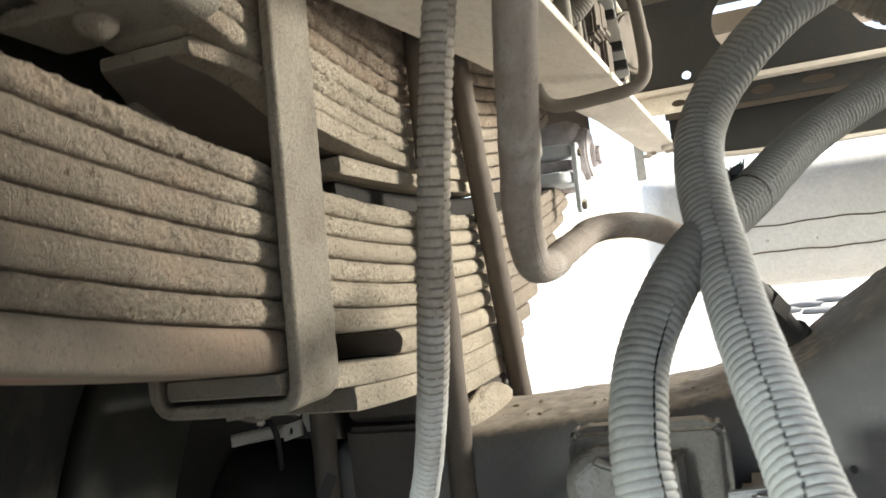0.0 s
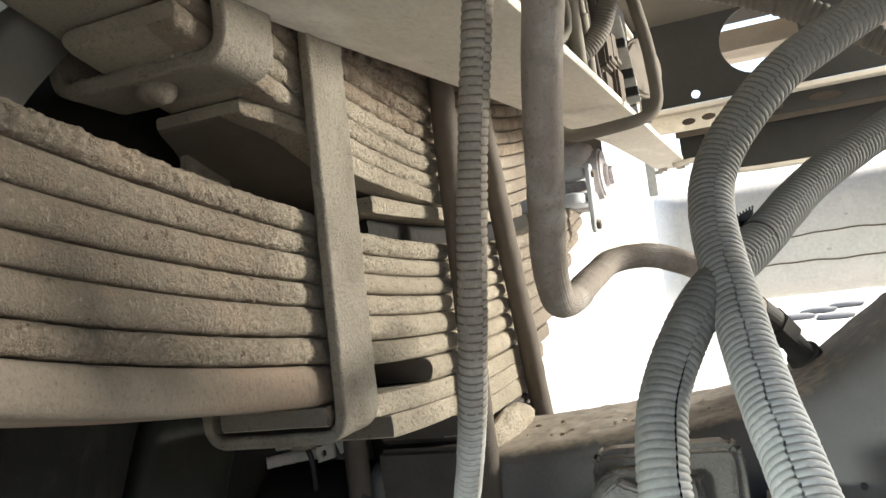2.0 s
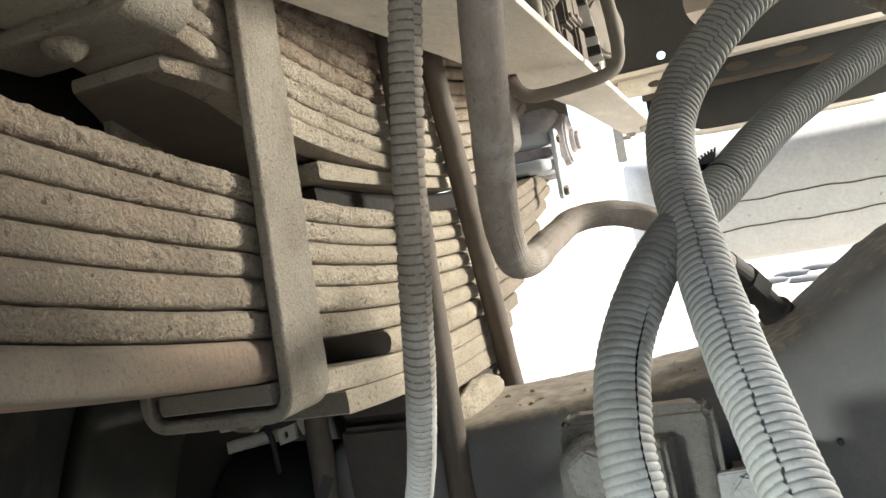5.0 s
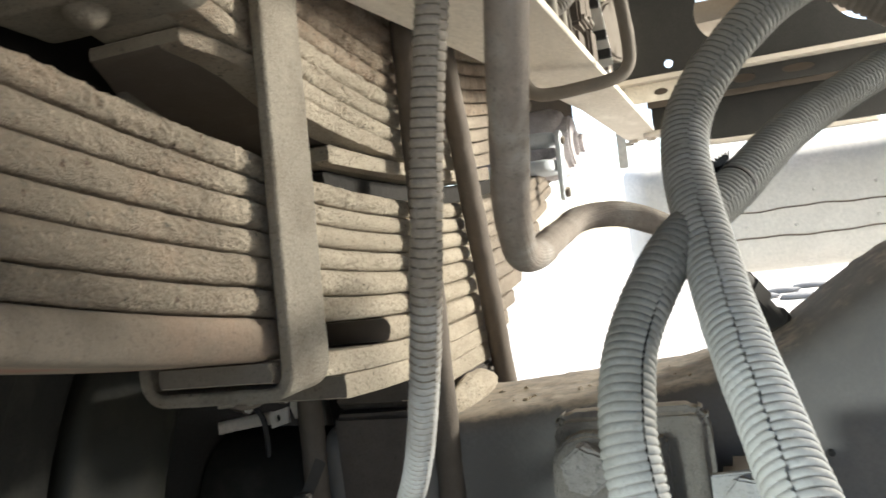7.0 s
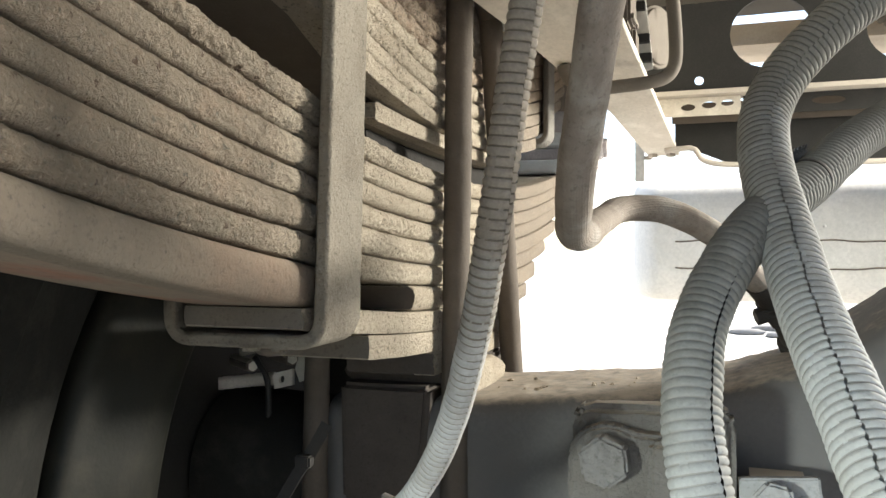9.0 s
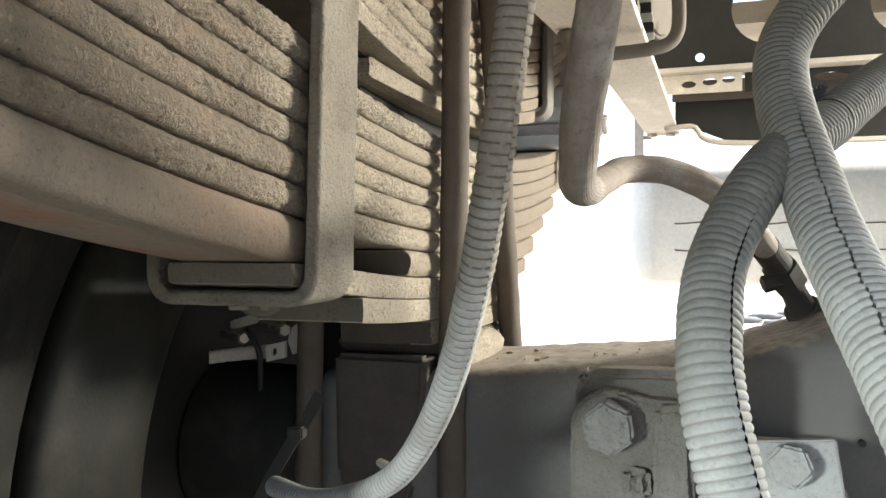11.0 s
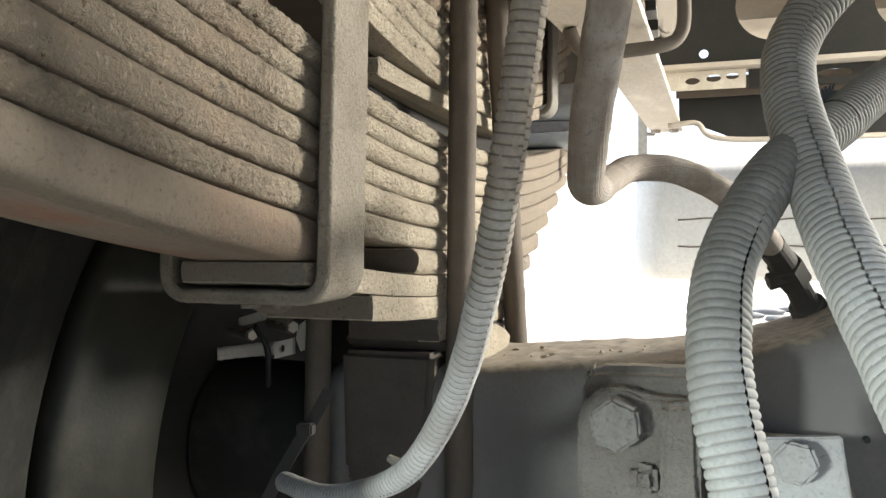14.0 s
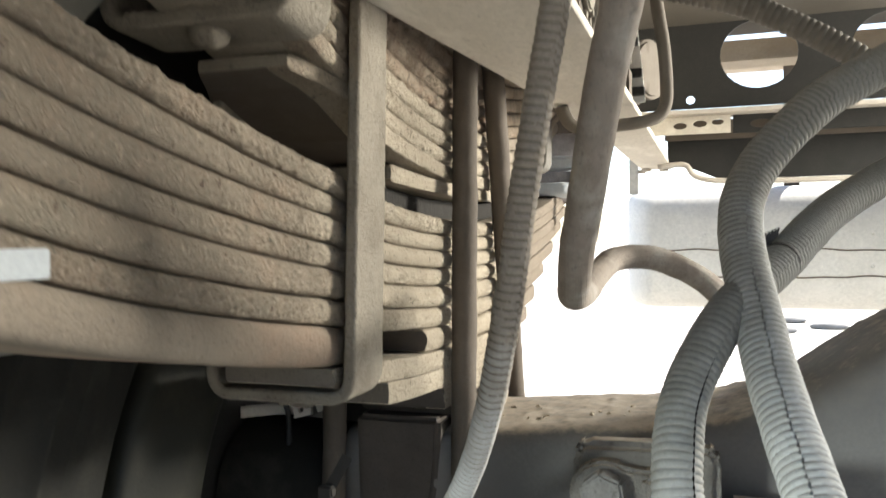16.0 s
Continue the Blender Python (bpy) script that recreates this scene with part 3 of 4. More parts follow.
def strap(name, path, y0, y1, thick, lean, parent, mat, label="", zref=0.63, rise=0.0):
    """A flat bar bent along a path of (x, z) points; wide in y from y0 to y1; it leans by lean metres per metre of height."""
    P = [np.array(p, float) for p in path]
    pts = [P[0]]
    for i in range(1, len(P) - 1):
        a, b, c = P[i - 1], P[i], P[i + 1]
        u, v = (a - b) / np.linalg.norm(a - b), (c - b) / np.linalg.norm(c - b)
        r = 0.016
        for t in np.linspace(0, 1, 8):
            pts.append((1 - t) ** 2 * (b + u * r) + 2 * t * (1 - t) * b + t * t * (b + v * r))
    pts.append(P[-1])
    dense = [pts[0]]
    for a, b in zip(pts[:-1], pts[1:]):
        n = max(1, int(np.linalg.norm(b - a) / 0.004))
        dense += [a + (b - a) * (i + 1) / n for i in range(n)]
    D = np.array(dense)
    T = np.gradient(D, axis=0)
    T /= np.linalg.norm(T, axis=1)[:, None]
    N2 = np.stack([T[:, 1], -T[:, 0]], 1)
    h, e = thick / 2, 0.0016
    w = (y1 - y0) / 2
    ym = (y0 + y1) / 2
    across = np.linspace(-w + e, w - e, 12)
    across = np.r_[-w + e, -w + 1.7 * e, across[1:-1], w - 1.7 * e, w - e]
    side = (-h + e, -h + 1.5 * e, h - 1.5 * e, h - e)
    sec = [(-w, v) for v in side] + [(v, h) for v in across] + [(w, v) for v in side[::-1]] + [(v, -h) for v in across[::-1]]
    rings = []
    for p, n in zip(D, N2):
        rings.append([(p[0] + n[0] * s[1], ym + s[0] + lean * (p[1] - zref), p[1] + n[1] * s[1] + rise * s[0]) for s in sec])
    R = np.array(rings)
    Q = R.reshape(-1, 3)
    Q += (0.00035 * np.stack([lattice(Q * 160 + 7 * i, 70 + i) for i in range(3)], 1))
    return grid(name, fan(Q).reshape(R.shape), mat, parent, label, smooth=True)


clip = under(spring, strap("rebound_clip", [(-0.259, 0.925), (-0.259, 0.626), (-0.364, 0.626), (-0.364, 0.90)], 0.407, 0.455, 0.0085, 0.062, None, M_CLIP, "bent flat steel bar clip around the spring leaves"))
bm = bmesh.new()
bmesh.ops.create_uvsphere(bm, u_segments=20, v_segments=10, radius=0.013, matrix=Matrix.LocRotScale((-0.305, 0.432, 0.621), None, (1, 1, 0.55)))
under(clip, part("rivet", fan_mesh(bm), M_BOLT, smooth=True))
rng = random.Random(12)
for k in range(5):
    a = k * 1.3 + 0.4
    cx, cy, cz = -0.305 + 0.015 * math.cos(a), 0.432 + 0.016 * math.sin(a), 0.6195
    flake = [(cx + rng.uniform(0.004, 0.009) * math.cos(t), cy + rng.uniform(0.003, 0.007) * math.sin(t)) for t in np.linspace(0, 2 * math.pi, 8)[:-1]]
    under(clip, part("mud_flake", fan_mesh(prism(flake, "z", cz - 0.0002 * k, cz + 0.0014)), M_CLIP))
# clip of the upper pack, nearer the hanging end
clip2 = under(spring, strap("rebound_clip", [(-0.259, 0.97), (-0.259, 0.8590), (-0.384, 0.8605), (-0.384, 0.94)], 0.331, 0.380, 0.009, 0.05, None, M_CLIP, "dusty bent clip with a round bolt head", zref=0.859, rise=-0.08))
bm = bmesh.new()
bmesh.ops.create_uvsphere(bm, u_segments=24, v_segments=12, radius=0.0125, matrix=Matrix.LocRotScale((-0.320, 0.348, 0.8545), Euler((-0.08, 0, 0)), (1, 1, 0.72)))
under(clip2, part("bolt_head", fan_mesh(bm), M_CLIP, smooth=True))
crust = [(x, 0.3335 + 0.0008 * math.sin(x * 160), 0.8660 + 0.01 * (x + 0.32)) for x in np.linspace(-0.368, -0.274, 9)]
under(clip2, grid("mud_crust", fan(tube(crust, 0.0026, 12, 0.0012, ref=(0, -1, 0.2), profile=lambda s, a: 0.75 + 0.35 * np.sin(s * 900 + 2 * np.sin(s * 330)) * np.sin(s * 210 + 1), wobble=0.0012)), M_CLIP))
# far clip and its round eye pieces
under(spring, strap("rebound_clip", [(-0.259, 0.945), (-0.259, 0.825), (-0.361, 0.825), (-0.361, 0.945)], 1.06, 1.10, 0.008, 0.0, None, M_BRACKET))

# ---- U-bolts ----
def u_bolt(y, lean):
    ub = thing("u_bolt", (-0.32, y, 0.42), "thick dark steel U-bolt clamping spring pack to axle", "u-bolt", "spring U-bolts")
    xs, xo, top = -0.2545, -0.387, 0.955
    bend = [(xs, y + lean * (top - 0.735), top - 0.045)]
    for t in np.linspace(0, math.pi, 9)[1:-1]:
        bend.append(((xs + xo) / 2 + (xs - xo) / 2 * math.cos(t), y + lean * (top - 0.69), top - 0.04 + 0.04 * math.sin(t)))
    bend.append((xo, y + lean * (top - 0.735), top - 0.045))
    for x in (xs, xo):
        leg = [(x, y + lean * (z - 0.69), z) for z in np.linspace(0.36, top - 0.045, 8)]
        under(ub, grid("leg", tube(leg, 0.0118, 20, 0.004, ref=(0, 1, 0.01), wobble=0.00055), M_BOLT))
    under(ub, grid("crown", tube(bend, 0.0118, 20, 0.004, ref=(0, 1, 0.01), wobble=0.00055), M_BOLT))
    fan_thing(ub)
    return ub


u_bolt(0.653, 0.045)
u_bolt(0.817, -0.24)

# ---- spring seat and axle ----
seat = thing("axle_saddle", (-0.312, YC, 0.46), "dark cast saddle on the axle under the spring leaves", "saddle block")
under(seat, part("saddle", prism([(-0.368, 0.5715), (-0.362, 0.562), (-0.268, 0.562), (-0.268, 0.5715)], "y", 0.660, 0.900, 0.002), M_SADDLE),
      part("web_plate", prism([(-0.362, 0.5615), (-0.276, 0.5615), (-0.281, 0.50), (-0.287, 0.455), (-0.294, 0.432), (-0.350, 0.432), (-0.360, 0.455)], "y", 0.641, 0.70, 0.005, 3), M_SADDLE),
      part("web_core", box(-0.368, -0.268, 0.7005, 0.900, 0.40, 0.5615, 0.004), M_SADDLE),
      part("side_web", prism([(0.655, 0.5615), (0.83, 0.5615), (0.80, 0.47), (0.69, 0.47)], "x", -0.2675, -0.262, 0.002), M_SADDLE),
      part("lower_plate", box(-0.405, -0.235, 0.615, 0.86, 0.385, 0.405, 0.005, 3), M_SADDLE))
fan_thing(seat)
under(seat, leaf("top_plate", 0.632, 0.905, lambda y: 0.5725, SURF[9], M_LEAF, 0.0012, 71, rx=0.0035, tip_mat=M_SADDLE, flat_mat=M_SADDLE))

axle = thing("axle_housing", (0.2, YC, 0.45), "dark dusty axle housing swelling to the differential", "axle")
AX = ((-0.60, 0.545), (-0.40, 0.546), (-0.30, 0.548), (-0.24, 0.551), (-0.17, 0.557), (-0.10, 0.562), (-0.056, 0.568), (-0.03, 0.573), (0.02, 0.589), (0.04, 0.600), (0.072, 0.624), (0.104, 0.647), (0.15, 0.673), (0.22, 0.70), (0.30, 0.715), (0.42, 0.70), (0.55, 0.64), (0.65, 0.585), (0.8, 0.56), (1.4, 0.55))
xs = np.r_[np.linspace(-0.376, -0.27, 10), np.linspace(-0.265, 0.16, 140), np.linspace(0.17, 1.4, 80)]
tops = np.interp(xs, [a for a, _ in AX], [b for _, b in AX])
rings = []
for x, top in zip(xs, tops):
    hh = top - 0.45
    swell = max(0.0, (hh - 0.12) / 0.15)
    hw = 0.098 + 0.03 * swell
    p = 10.0 - 7.0 * min(1.0, swell)
    ring = []
    for t in np.linspace(0, 2 * math.pi, 120, endpoint=False):
        c, s = math.cos(t), math.sin(t)
        r = (abs(c) ** p + abs(s) ** p) ** (-1 / p)
        ring.append((x, YC + 0.004 + hw * r * c, 0.45 + hh * r * s))
    rings.append(ring)
R = np.array(rings)
P = R.reshape(-1, 3)
P[:, 2] += np.clip((P[:, 2] - 0.53) / 0.03, 0, 1) * (0.0008 * lattice(P * (50, 90, 50), 3) + 0.0005 * lattice(P * (190, 240, 190), 4) + 0.0025 * np.clip(lattice(P * (90, 160, 90), 8) - 0.35, 0, 1))
under(axle, grid("housing", P.reshape(R.shape), M_AXLE))

under(axle, part("drain_plug", cylinder((0.049, 0.634, 0.517), (0.049, 0.66, 0.517), 0.0024, 12, bevel=0.0005), M_TIE, label="small dark plug"))
fan_thing(axle)
# dry clods lying on the housing
clods = thing("dirt_clods", (-0.1, 0.75, 0.57), "dry dirt crumbs lying on top of the axle", "dirt", kind="stuff")
bm = bmesh.new()
rng = random.Random(4)
for k in range(26):
    x = rng.uniform(-0.24, -0.04)
    y = rng.uniform(0.69, 0.77)
    z = float(np.interp(x, xs, tops)) - 0.0005
    r = rng.choice((0.0012, 0.0018, 0.0025, 0.0035)) * rng.uniform(0.7, 1.3)
    bmesh.ops.create_icosphere(bm, subdivisions=1, radius=r, matrix=Matrix.LocRotScale((x, y, z), Euler((rng.random() * 3, rng.random() * 3, 0)), (1.4, 1, 0.7)))
under(clods, part("crumbs", bm, M_LEAF))
fan_thing(clods)

# bracket with a round boss and a hexagon bolt
brk = thing("axle_bracket", (-0.10, 0.63, 0.40), "dusty cast bracket bolted to the axle face", "bracket")
under(brk, part("back_plate", weathered(prism([(-0.144, 0.36), (-0.144, 0.556), (-0.141, 0.563), (-0.134, 0.567), (-0.04, 0.569), (-0.033, 0.565), (-0.030, 0.557), (-0.03, 0.36)], "y", 0.580, 0.606, 0.006, 3), 0.0006, 0.004, 12, 4), M_BRACKET, smooth=True),
      part("mud_clump", weathered(box(-0.108, -0.090, 0.556, 0.568, 0.486, 0.506, 0.004), 0.0032, 0.0022, 4, 5), M_BRACKET, smooth=True),
      part("spacer", box(-0.138, -0.036, 0.6065, 0.655, 0.36, 0.548, 0.003), M_BRACKET))
boss = [(-0.145, 0.36)] + [(-0.116 + 0.028 * math.cos(t), 0.532 + 0.024 * math.sin(t)) for t in np.linspace(math.pi, 0.9, 12)] + [(-0.060, 0.550), (-0.060, 0.36)]
boss_part = under(brk, part("boss", weathered(prism(boss, "y", 0.566, 0.582, 0.003, 3), 0.0007, 0.0024, 7, 6), M_BRACKET, smooth=True))
under(brk, part("rib", weathered(prism([(-0.089, 0.36), (-0.087, 0.548), (-0.064, 0.552), (-0.056, 0.36)], "y", 0.553, 0.568, 0.004, 3), 0.0013, 0.0022, 9, 6), M_BRACKET, smooth=True))
under(boss_part, part("bolt_head", weathered(hex_head((-0.116, 0.567, 0.533), (-0.1165, 0.547, 0.5335), 0.0325, 8, 0.0022), 0.0010, 0.0016, 3, 5), M_HEX, label="grey dusty hexagon bolt head", smooth=True))

brk2 = thing("clamp_plate", (-0.008, 0.52, 0.42), "grey clamp plate with a hexagon bolt below the conduits", "bracket")
clamp = under(brk2, part("plate", weathered(prism([(-0.031, 0.40), (-0.030, 0.544), (0.0135, 0.548), (0.022, 0.49), (0.024, 0.40)], "y", 0.500, 0.507, 0.001), 0.0003, 0.0022, 6, 6), M_CLAMP),
      part("block", box(-0.028, 0.026, 0.508, 0.66, 0.38, 0.512, 0.008), M_BOLT),
      )
under(clamp, part("bolt_head", weathered(hex_head((-0.0105, 0.5005, 0.531), (-0.0115, 0.485, 0.535), 0.0225, 20, 0.0018), 0.0007, 0.0013, 5, 5), M_CLAMP, smooth=True))

# ---- wheel ----
wheel = thing("wheel", (-0.55, YC, GROUND_Z), "dusty dark truck wheel standing outside the spring", "wheel")


def lathe(profile, n=96):
    rings = []
    for t in np.linspace(0, 2 * math.pi, n, endpoint=False):
        rings.append([(x, YC + r * math.cos(t), 0.45 + r * math.sin(t)) for x, r in profile])
    R = np.array(rings + [rings[0]])
    return R


under(wheel, grid("tyre", lathe([(-0.640, 0.350), (-0.470, 0.355), (-0.452, 0.3625), (-0.443, 0.3655), (-0.4385, 0.370), (-0.435, 0.378), (-0.430, 0.393), (-0.424, 0.412), (-0.419, 0.430), (-0.4175, 0.4315), (-0.4155, 0.434), (-0.4150, 0.452), (-0.4125, 0.4535), (-0.4125, 0.457), (-0.4150, 0.4585),
                                 (-0.416, 0.490), (-0.4135, 0.4915), (-0.4135, 0.497), (-0.418, 0.499), (-0.424, 0.520), (-0.438, 0.542), (-0.455, 0.554), (-0.55, 0.559), (-0.65, 0.554), (-0.68, 0.53), (-0.69, 0.46), (-0.66, 0.30)]), M_TYRE, closed=False))
under(wheel, grid("rim", lathe([(-0.660, 0.345), (-0.475, 0.353), (-0.465, 0.358), (-0.440, 0.3625), (-0.433, 0.3615), (-0.4295, 0.357), (-0.4285, 0.350), (-0.4265, 0.335), (-0.4240, 0.318), (-0.4225, 0.302), (-0.4230, 0.286), (-0.4260, 0.272), (-0.4300, 0.265), (-0.4330, 0.262), (-0.4350, 0.2605), (-0.4375, 0.2600)]), M_RIM, closed=False),
      grid("rim_barrel", lathe([(-0.4375, 0.2599), (-0.450, 0.259), (-0.52, 0.258), (-0.60, 0.24)]), M_BLACK, closed=False))
under(wheel, grid("brake_drum", lathe([(-0.395, 0.01), (-0.395, 0.066), (-0.405, 0.074), (-0.42, 0.078), (-0.535, 0.082)]), M_TYRE, closed=False))
under(wheel, grid("backing_disc", lathe([(-0.60, 0.346), (-0.58, 0.30), (-0.555, 0.262), (-0.55, 0.24), (-0.545, 0.20), (-0.54, 0.16), (-0.54, 0.02)]), M_BLACK, closed=False))

# arch and panels round the wheel, added to close off sky and lamp light
guard = thing("mudguard", (-0.55, YC, 0.45), "dark dusty arch and panels added round the wheel to block light", "mudguard")
arc = []
for t in np.linspace(radians(62), radians(185), 44):
    c, q = math.cos(t), math.sin(t)
    arc.append([(x, YC + r * c, 0.45 + r * q) for x, r in ((-0.375, 0.595), (-0.375, 0.625), (-0.38, 0.63), (-0.75, 0.63), (-0.75, 0.62), (-0.39, 0.62), (-0.383, 0.615), (-0.383, 0.595))])
under(guard, grid("arch", arc, M_PANEL))
under(guard, part("apron", prism([(-0.42, 0.615), (-0.15, 0.585), (0.05, 0.555), (0.16, 0.525), (0.16, 0.67), (0.31, 0.67), (0.31, 1.15), (-0.42, 1.15)], "x", -0.405, -0.397), M_PANEL))
under(guard, part("outer_skirt", prism([(-0.42, 0.30), (0.42, 0.10), (0.42, 1.15), (-0.42, 1.15)], "x", -0.760, -0.752), M_PANEL))
# far wheel, out of view, added to close off light from the right
twin = copy_thing(wheel, pose(1.85, YC, GROUND_Z))
tagged(twin, "dusty dark truck wheel at the other end of the axle")

# unseen panels behind the spring, added to block the side opening's light
rear = thing("rear_hanger", (-0.40, -0.40, 0.66), "dark unseen steel panels added behind the spring to block light", "spring hanger")
under(rear, part("plate", prism([(-0.56, 0.70), (-0.18, 0.70), (-0.18, 0.893), (-0.32, 0.893), (-0.32, 1.17), (-0.56, 1.17)], "y", -0.43, -0.39, 0.004), M_BOLT),
      part("outer_gusset", box(-1.05, -0.585, -0.43, -0.39, 0.20, 0.665, 0.004), M_BOLT),
      part("tie_bar", box(-0.60, -0.57, -0.43, -0.39, 0.64, 0.72, 0.002), M_BOLT))

# ---- chassis rail ----
rail = thing("chassis_rail", (-0.2, 1.0, 0.895), "dusty beige chassis rail above the spring", "chassis rail")
under(rail, part("bottom_flange", prism([(-0.30, -0.6), (-0.272, 0.30), (-0.255, 0.52), (-0.236, 0.75), (-0.205, 1.30), (-0.200, 1.95), (-0.128, 1.95), (-0.128, -0.6)], "z", 0.895, 0.903, 0.0012, 1), M_RAIL),
      part("web", prism([(-0.30, -0.6), (-0.236, 0.75), (-0.205, 1.30), (-0.200, 1.95), (-0.192, 1.95), (-0.197, 1.30), (-0.228, 0.75), (-0.292, -0.6)], "z", 0.9035, 1.16), M_RAIL),
      part("top_flange", prism([(-0.30, -0.6), (-0.236, 0.75), (-0.205, 1.30), (-0.200, 1.95), (-0.186, 1.95), (-0.186, -0.6)], "z", 1.1605, 1.168), M_RAIL))

# ---- crossmember ----
def plate_with_holes(x0, x1, z0, z1, holes, y, t):
    """A plate in the x-z plane with round holes that go through it."""
    bm = bmesh.new()
    loops = [[(x0, z0), (x1, z0), (x1, z1), (x0, z1)]]
    for cx, cz, rx, rz in holes:
        loops.append([(cx + rx * math.cos(a), cz + rz * math.sin(a)) for a in np.linspace(0, 2 * math.pi, 28, endpoint=False)])
    edges = []
    for lp in loops:
        vs = [bm.verts.new((p[0], y, p[1])) for p in lp]
        edges += [bm.edges.new((vs[i], vs[(i + 1) % len(vs)])) for i in range(len(vs))]
    bmesh.ops.triangle_fill(bm, use_beauty=True, use_dissolve=False, edges=edges)
    for f in bm.faces[:]:
        c = f.calc_center_median()
        if any(((c.x - cx) / rx) ** 2 + ((c.z - cz) / rz) ** 2 < 0.96 for cx, cz, rx, rz in holes):
            bm.faces.remove(f)
    ex = bmesh.ops.extrude_face_region(bm, geom=bm.faces[:])
    bmesh.ops.translate(bm, verts=[v for v in ex["geom"] if isinstance(v, bmesh.types.BMVert)], vec=(0, t, 0))
    return bm


cross = thing("crossmember", (0.25, 1.7, 1.0), "black pressed crossmember with lightening holes between the rails", "crossmember")
under(cross, part("web", plate_with_holes(-0.19, 1.0, 1.0, 1.30, [(-0.079, 1.018, 0.009, 0.009), (0.055, 1.105, 0.075, 0.07), (0.30, 1.10, 0.075, 0.07), (-0.084, 1.183, 0.009, 0.009)], 1.70, 0.008), M_BLACK),
      part("lip", prism([(1.66, 0.983), (1.66, 0.992), (1.70, 0.998), (1.74, 0.998), (1.74, 0.983)], "x", -0.19, 1.0), M_PALE),
      part("backing_strip", box(-0.135, 0.60, 1.755, 1.76, 0.94, 0.982, 0.001), M_BOLT),
      part("gusset", plate_with_holes(-0.172, 0.0, 0.945, 0.982, [(-0.10, 0.963, 0.014, 0.007), (-0.06, 0.966, 0.014, 0.007), (-0.025, 0.968, 0.012, 0.006)], 1.69, 0.005), M_RAIL))
lowplate = [(-0.13, 0.972), (0.9, 0.972), (0.9, 0.858), (-0.02, 0.856), (-0.10, 0.89), (-0.13, 0.89)]
under(cross, part("lower_plate", prism(lowplate, "y", 1.78, 1.79), M_BLACK),
      grid("rod", tube([(-0.15, 1.76, 0.885), (-0.115, 1.76, 0.888), (-0.09, 1.76, 0.886), (-0.03, 1.76, 0.852), (0.3, 1.76, 0.848)], 0.006, 10, 0.01, ref=(0, -1, 0.1)), M_PALE))

# ---- tank ahead ----
tank = thing("dusty_tank", (0.3, 2.45, 0.51), "large pale dust-covered tank slung ahead of the axle", "tank")
rings = []
tx = np.r_[np.linspace(-0.275, -0.19, 16), np.linspace(-0.18, 1.0, 84)]
for x in tx:
    f = min(1.0, max(0.02, 1 - ((-0.19 - x) / 0.086) ** 2) ** 0.5) if x < -0.19 else 1.0
    ring = []
    for a in np.linspace(0, 2 * math.pi, 80, endpoint=False):
        c, s = math.cos(a), math.sin(a)
        p = 4.0
        r = (abs(c) ** p + abs(s) ** p) ** (-1 / p)
        ring.append((x, 2.40 + 0.20 * f * r * c, 0.70 + (0.17 * (0.8 + 0.2 * f)) * r * s))
    rings.append(ring)
under(tank, grid("shell", rings, M_TANK))

# ---- hoses ----
def ribs(pitch, depth):
    """Rounded ribs with narrow grooves."""
    def f(s, a):
        v = (s / pitch) % 1.0 - 0.5
        return 1 - depth * (1 - max(0.0, 1 - (2 * v) ** 2) ** 0.42)
    return f


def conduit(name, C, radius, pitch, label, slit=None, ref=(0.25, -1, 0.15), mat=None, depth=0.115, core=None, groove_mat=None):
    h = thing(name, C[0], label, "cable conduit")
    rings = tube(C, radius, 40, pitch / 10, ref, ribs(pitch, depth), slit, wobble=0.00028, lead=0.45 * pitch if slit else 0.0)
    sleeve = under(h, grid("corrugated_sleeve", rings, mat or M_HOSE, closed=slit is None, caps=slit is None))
    # darker groove faces hold dirt and the painted shade between ribs
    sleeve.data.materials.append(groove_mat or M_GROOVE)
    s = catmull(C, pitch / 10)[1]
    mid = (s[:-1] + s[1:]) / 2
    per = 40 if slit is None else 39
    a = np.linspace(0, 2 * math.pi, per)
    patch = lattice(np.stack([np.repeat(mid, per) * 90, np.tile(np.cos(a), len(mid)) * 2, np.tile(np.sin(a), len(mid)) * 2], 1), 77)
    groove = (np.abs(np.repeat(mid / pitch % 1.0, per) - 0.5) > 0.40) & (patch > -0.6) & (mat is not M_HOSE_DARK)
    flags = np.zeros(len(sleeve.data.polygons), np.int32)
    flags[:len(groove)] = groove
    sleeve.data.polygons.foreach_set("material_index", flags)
    under(h, grid("cable", tube(C, radius * (0.86 if core else 0.80), 16, 0.006, ref), core or M_CORE))
    return h


def jag(s, pitch):
    k = int(s / pitch + 0.5)
    return 0.022 * math.sin(k * 2.4) + 0.022 * math.sin(k * 7.1) + 0.035 * math.sin(s / pitch * 2 * math.pi)


HB = [(0.240, 0.612, 0.915), (0.155, 0.564, 0.884), (0.081, 0.521, 0.846), (0.022, 0.487, 0.808), (-0.018, 0.454, 0.752), (-0.011, 0.382, 0.678), (0.006, 0.309, 0.615), (0.026, 0.247, 0.556), (0.045, 0.187, 0.498)]
HA = [(-0.030, 0.300, 0.510), (-0.044, 0.316, 0.570), (-0.050, 0.324, 0.597), (-0.052, 0.335, 0.621), (-0.048, 0.359, 0.652), (-0.028, 0.391, 0.688), (0.003, 0.450, 0.715), (0.042, 0.520, 0.749), (0.098, 0.587, 0.781), (0.16, 0.65, 0.81)]
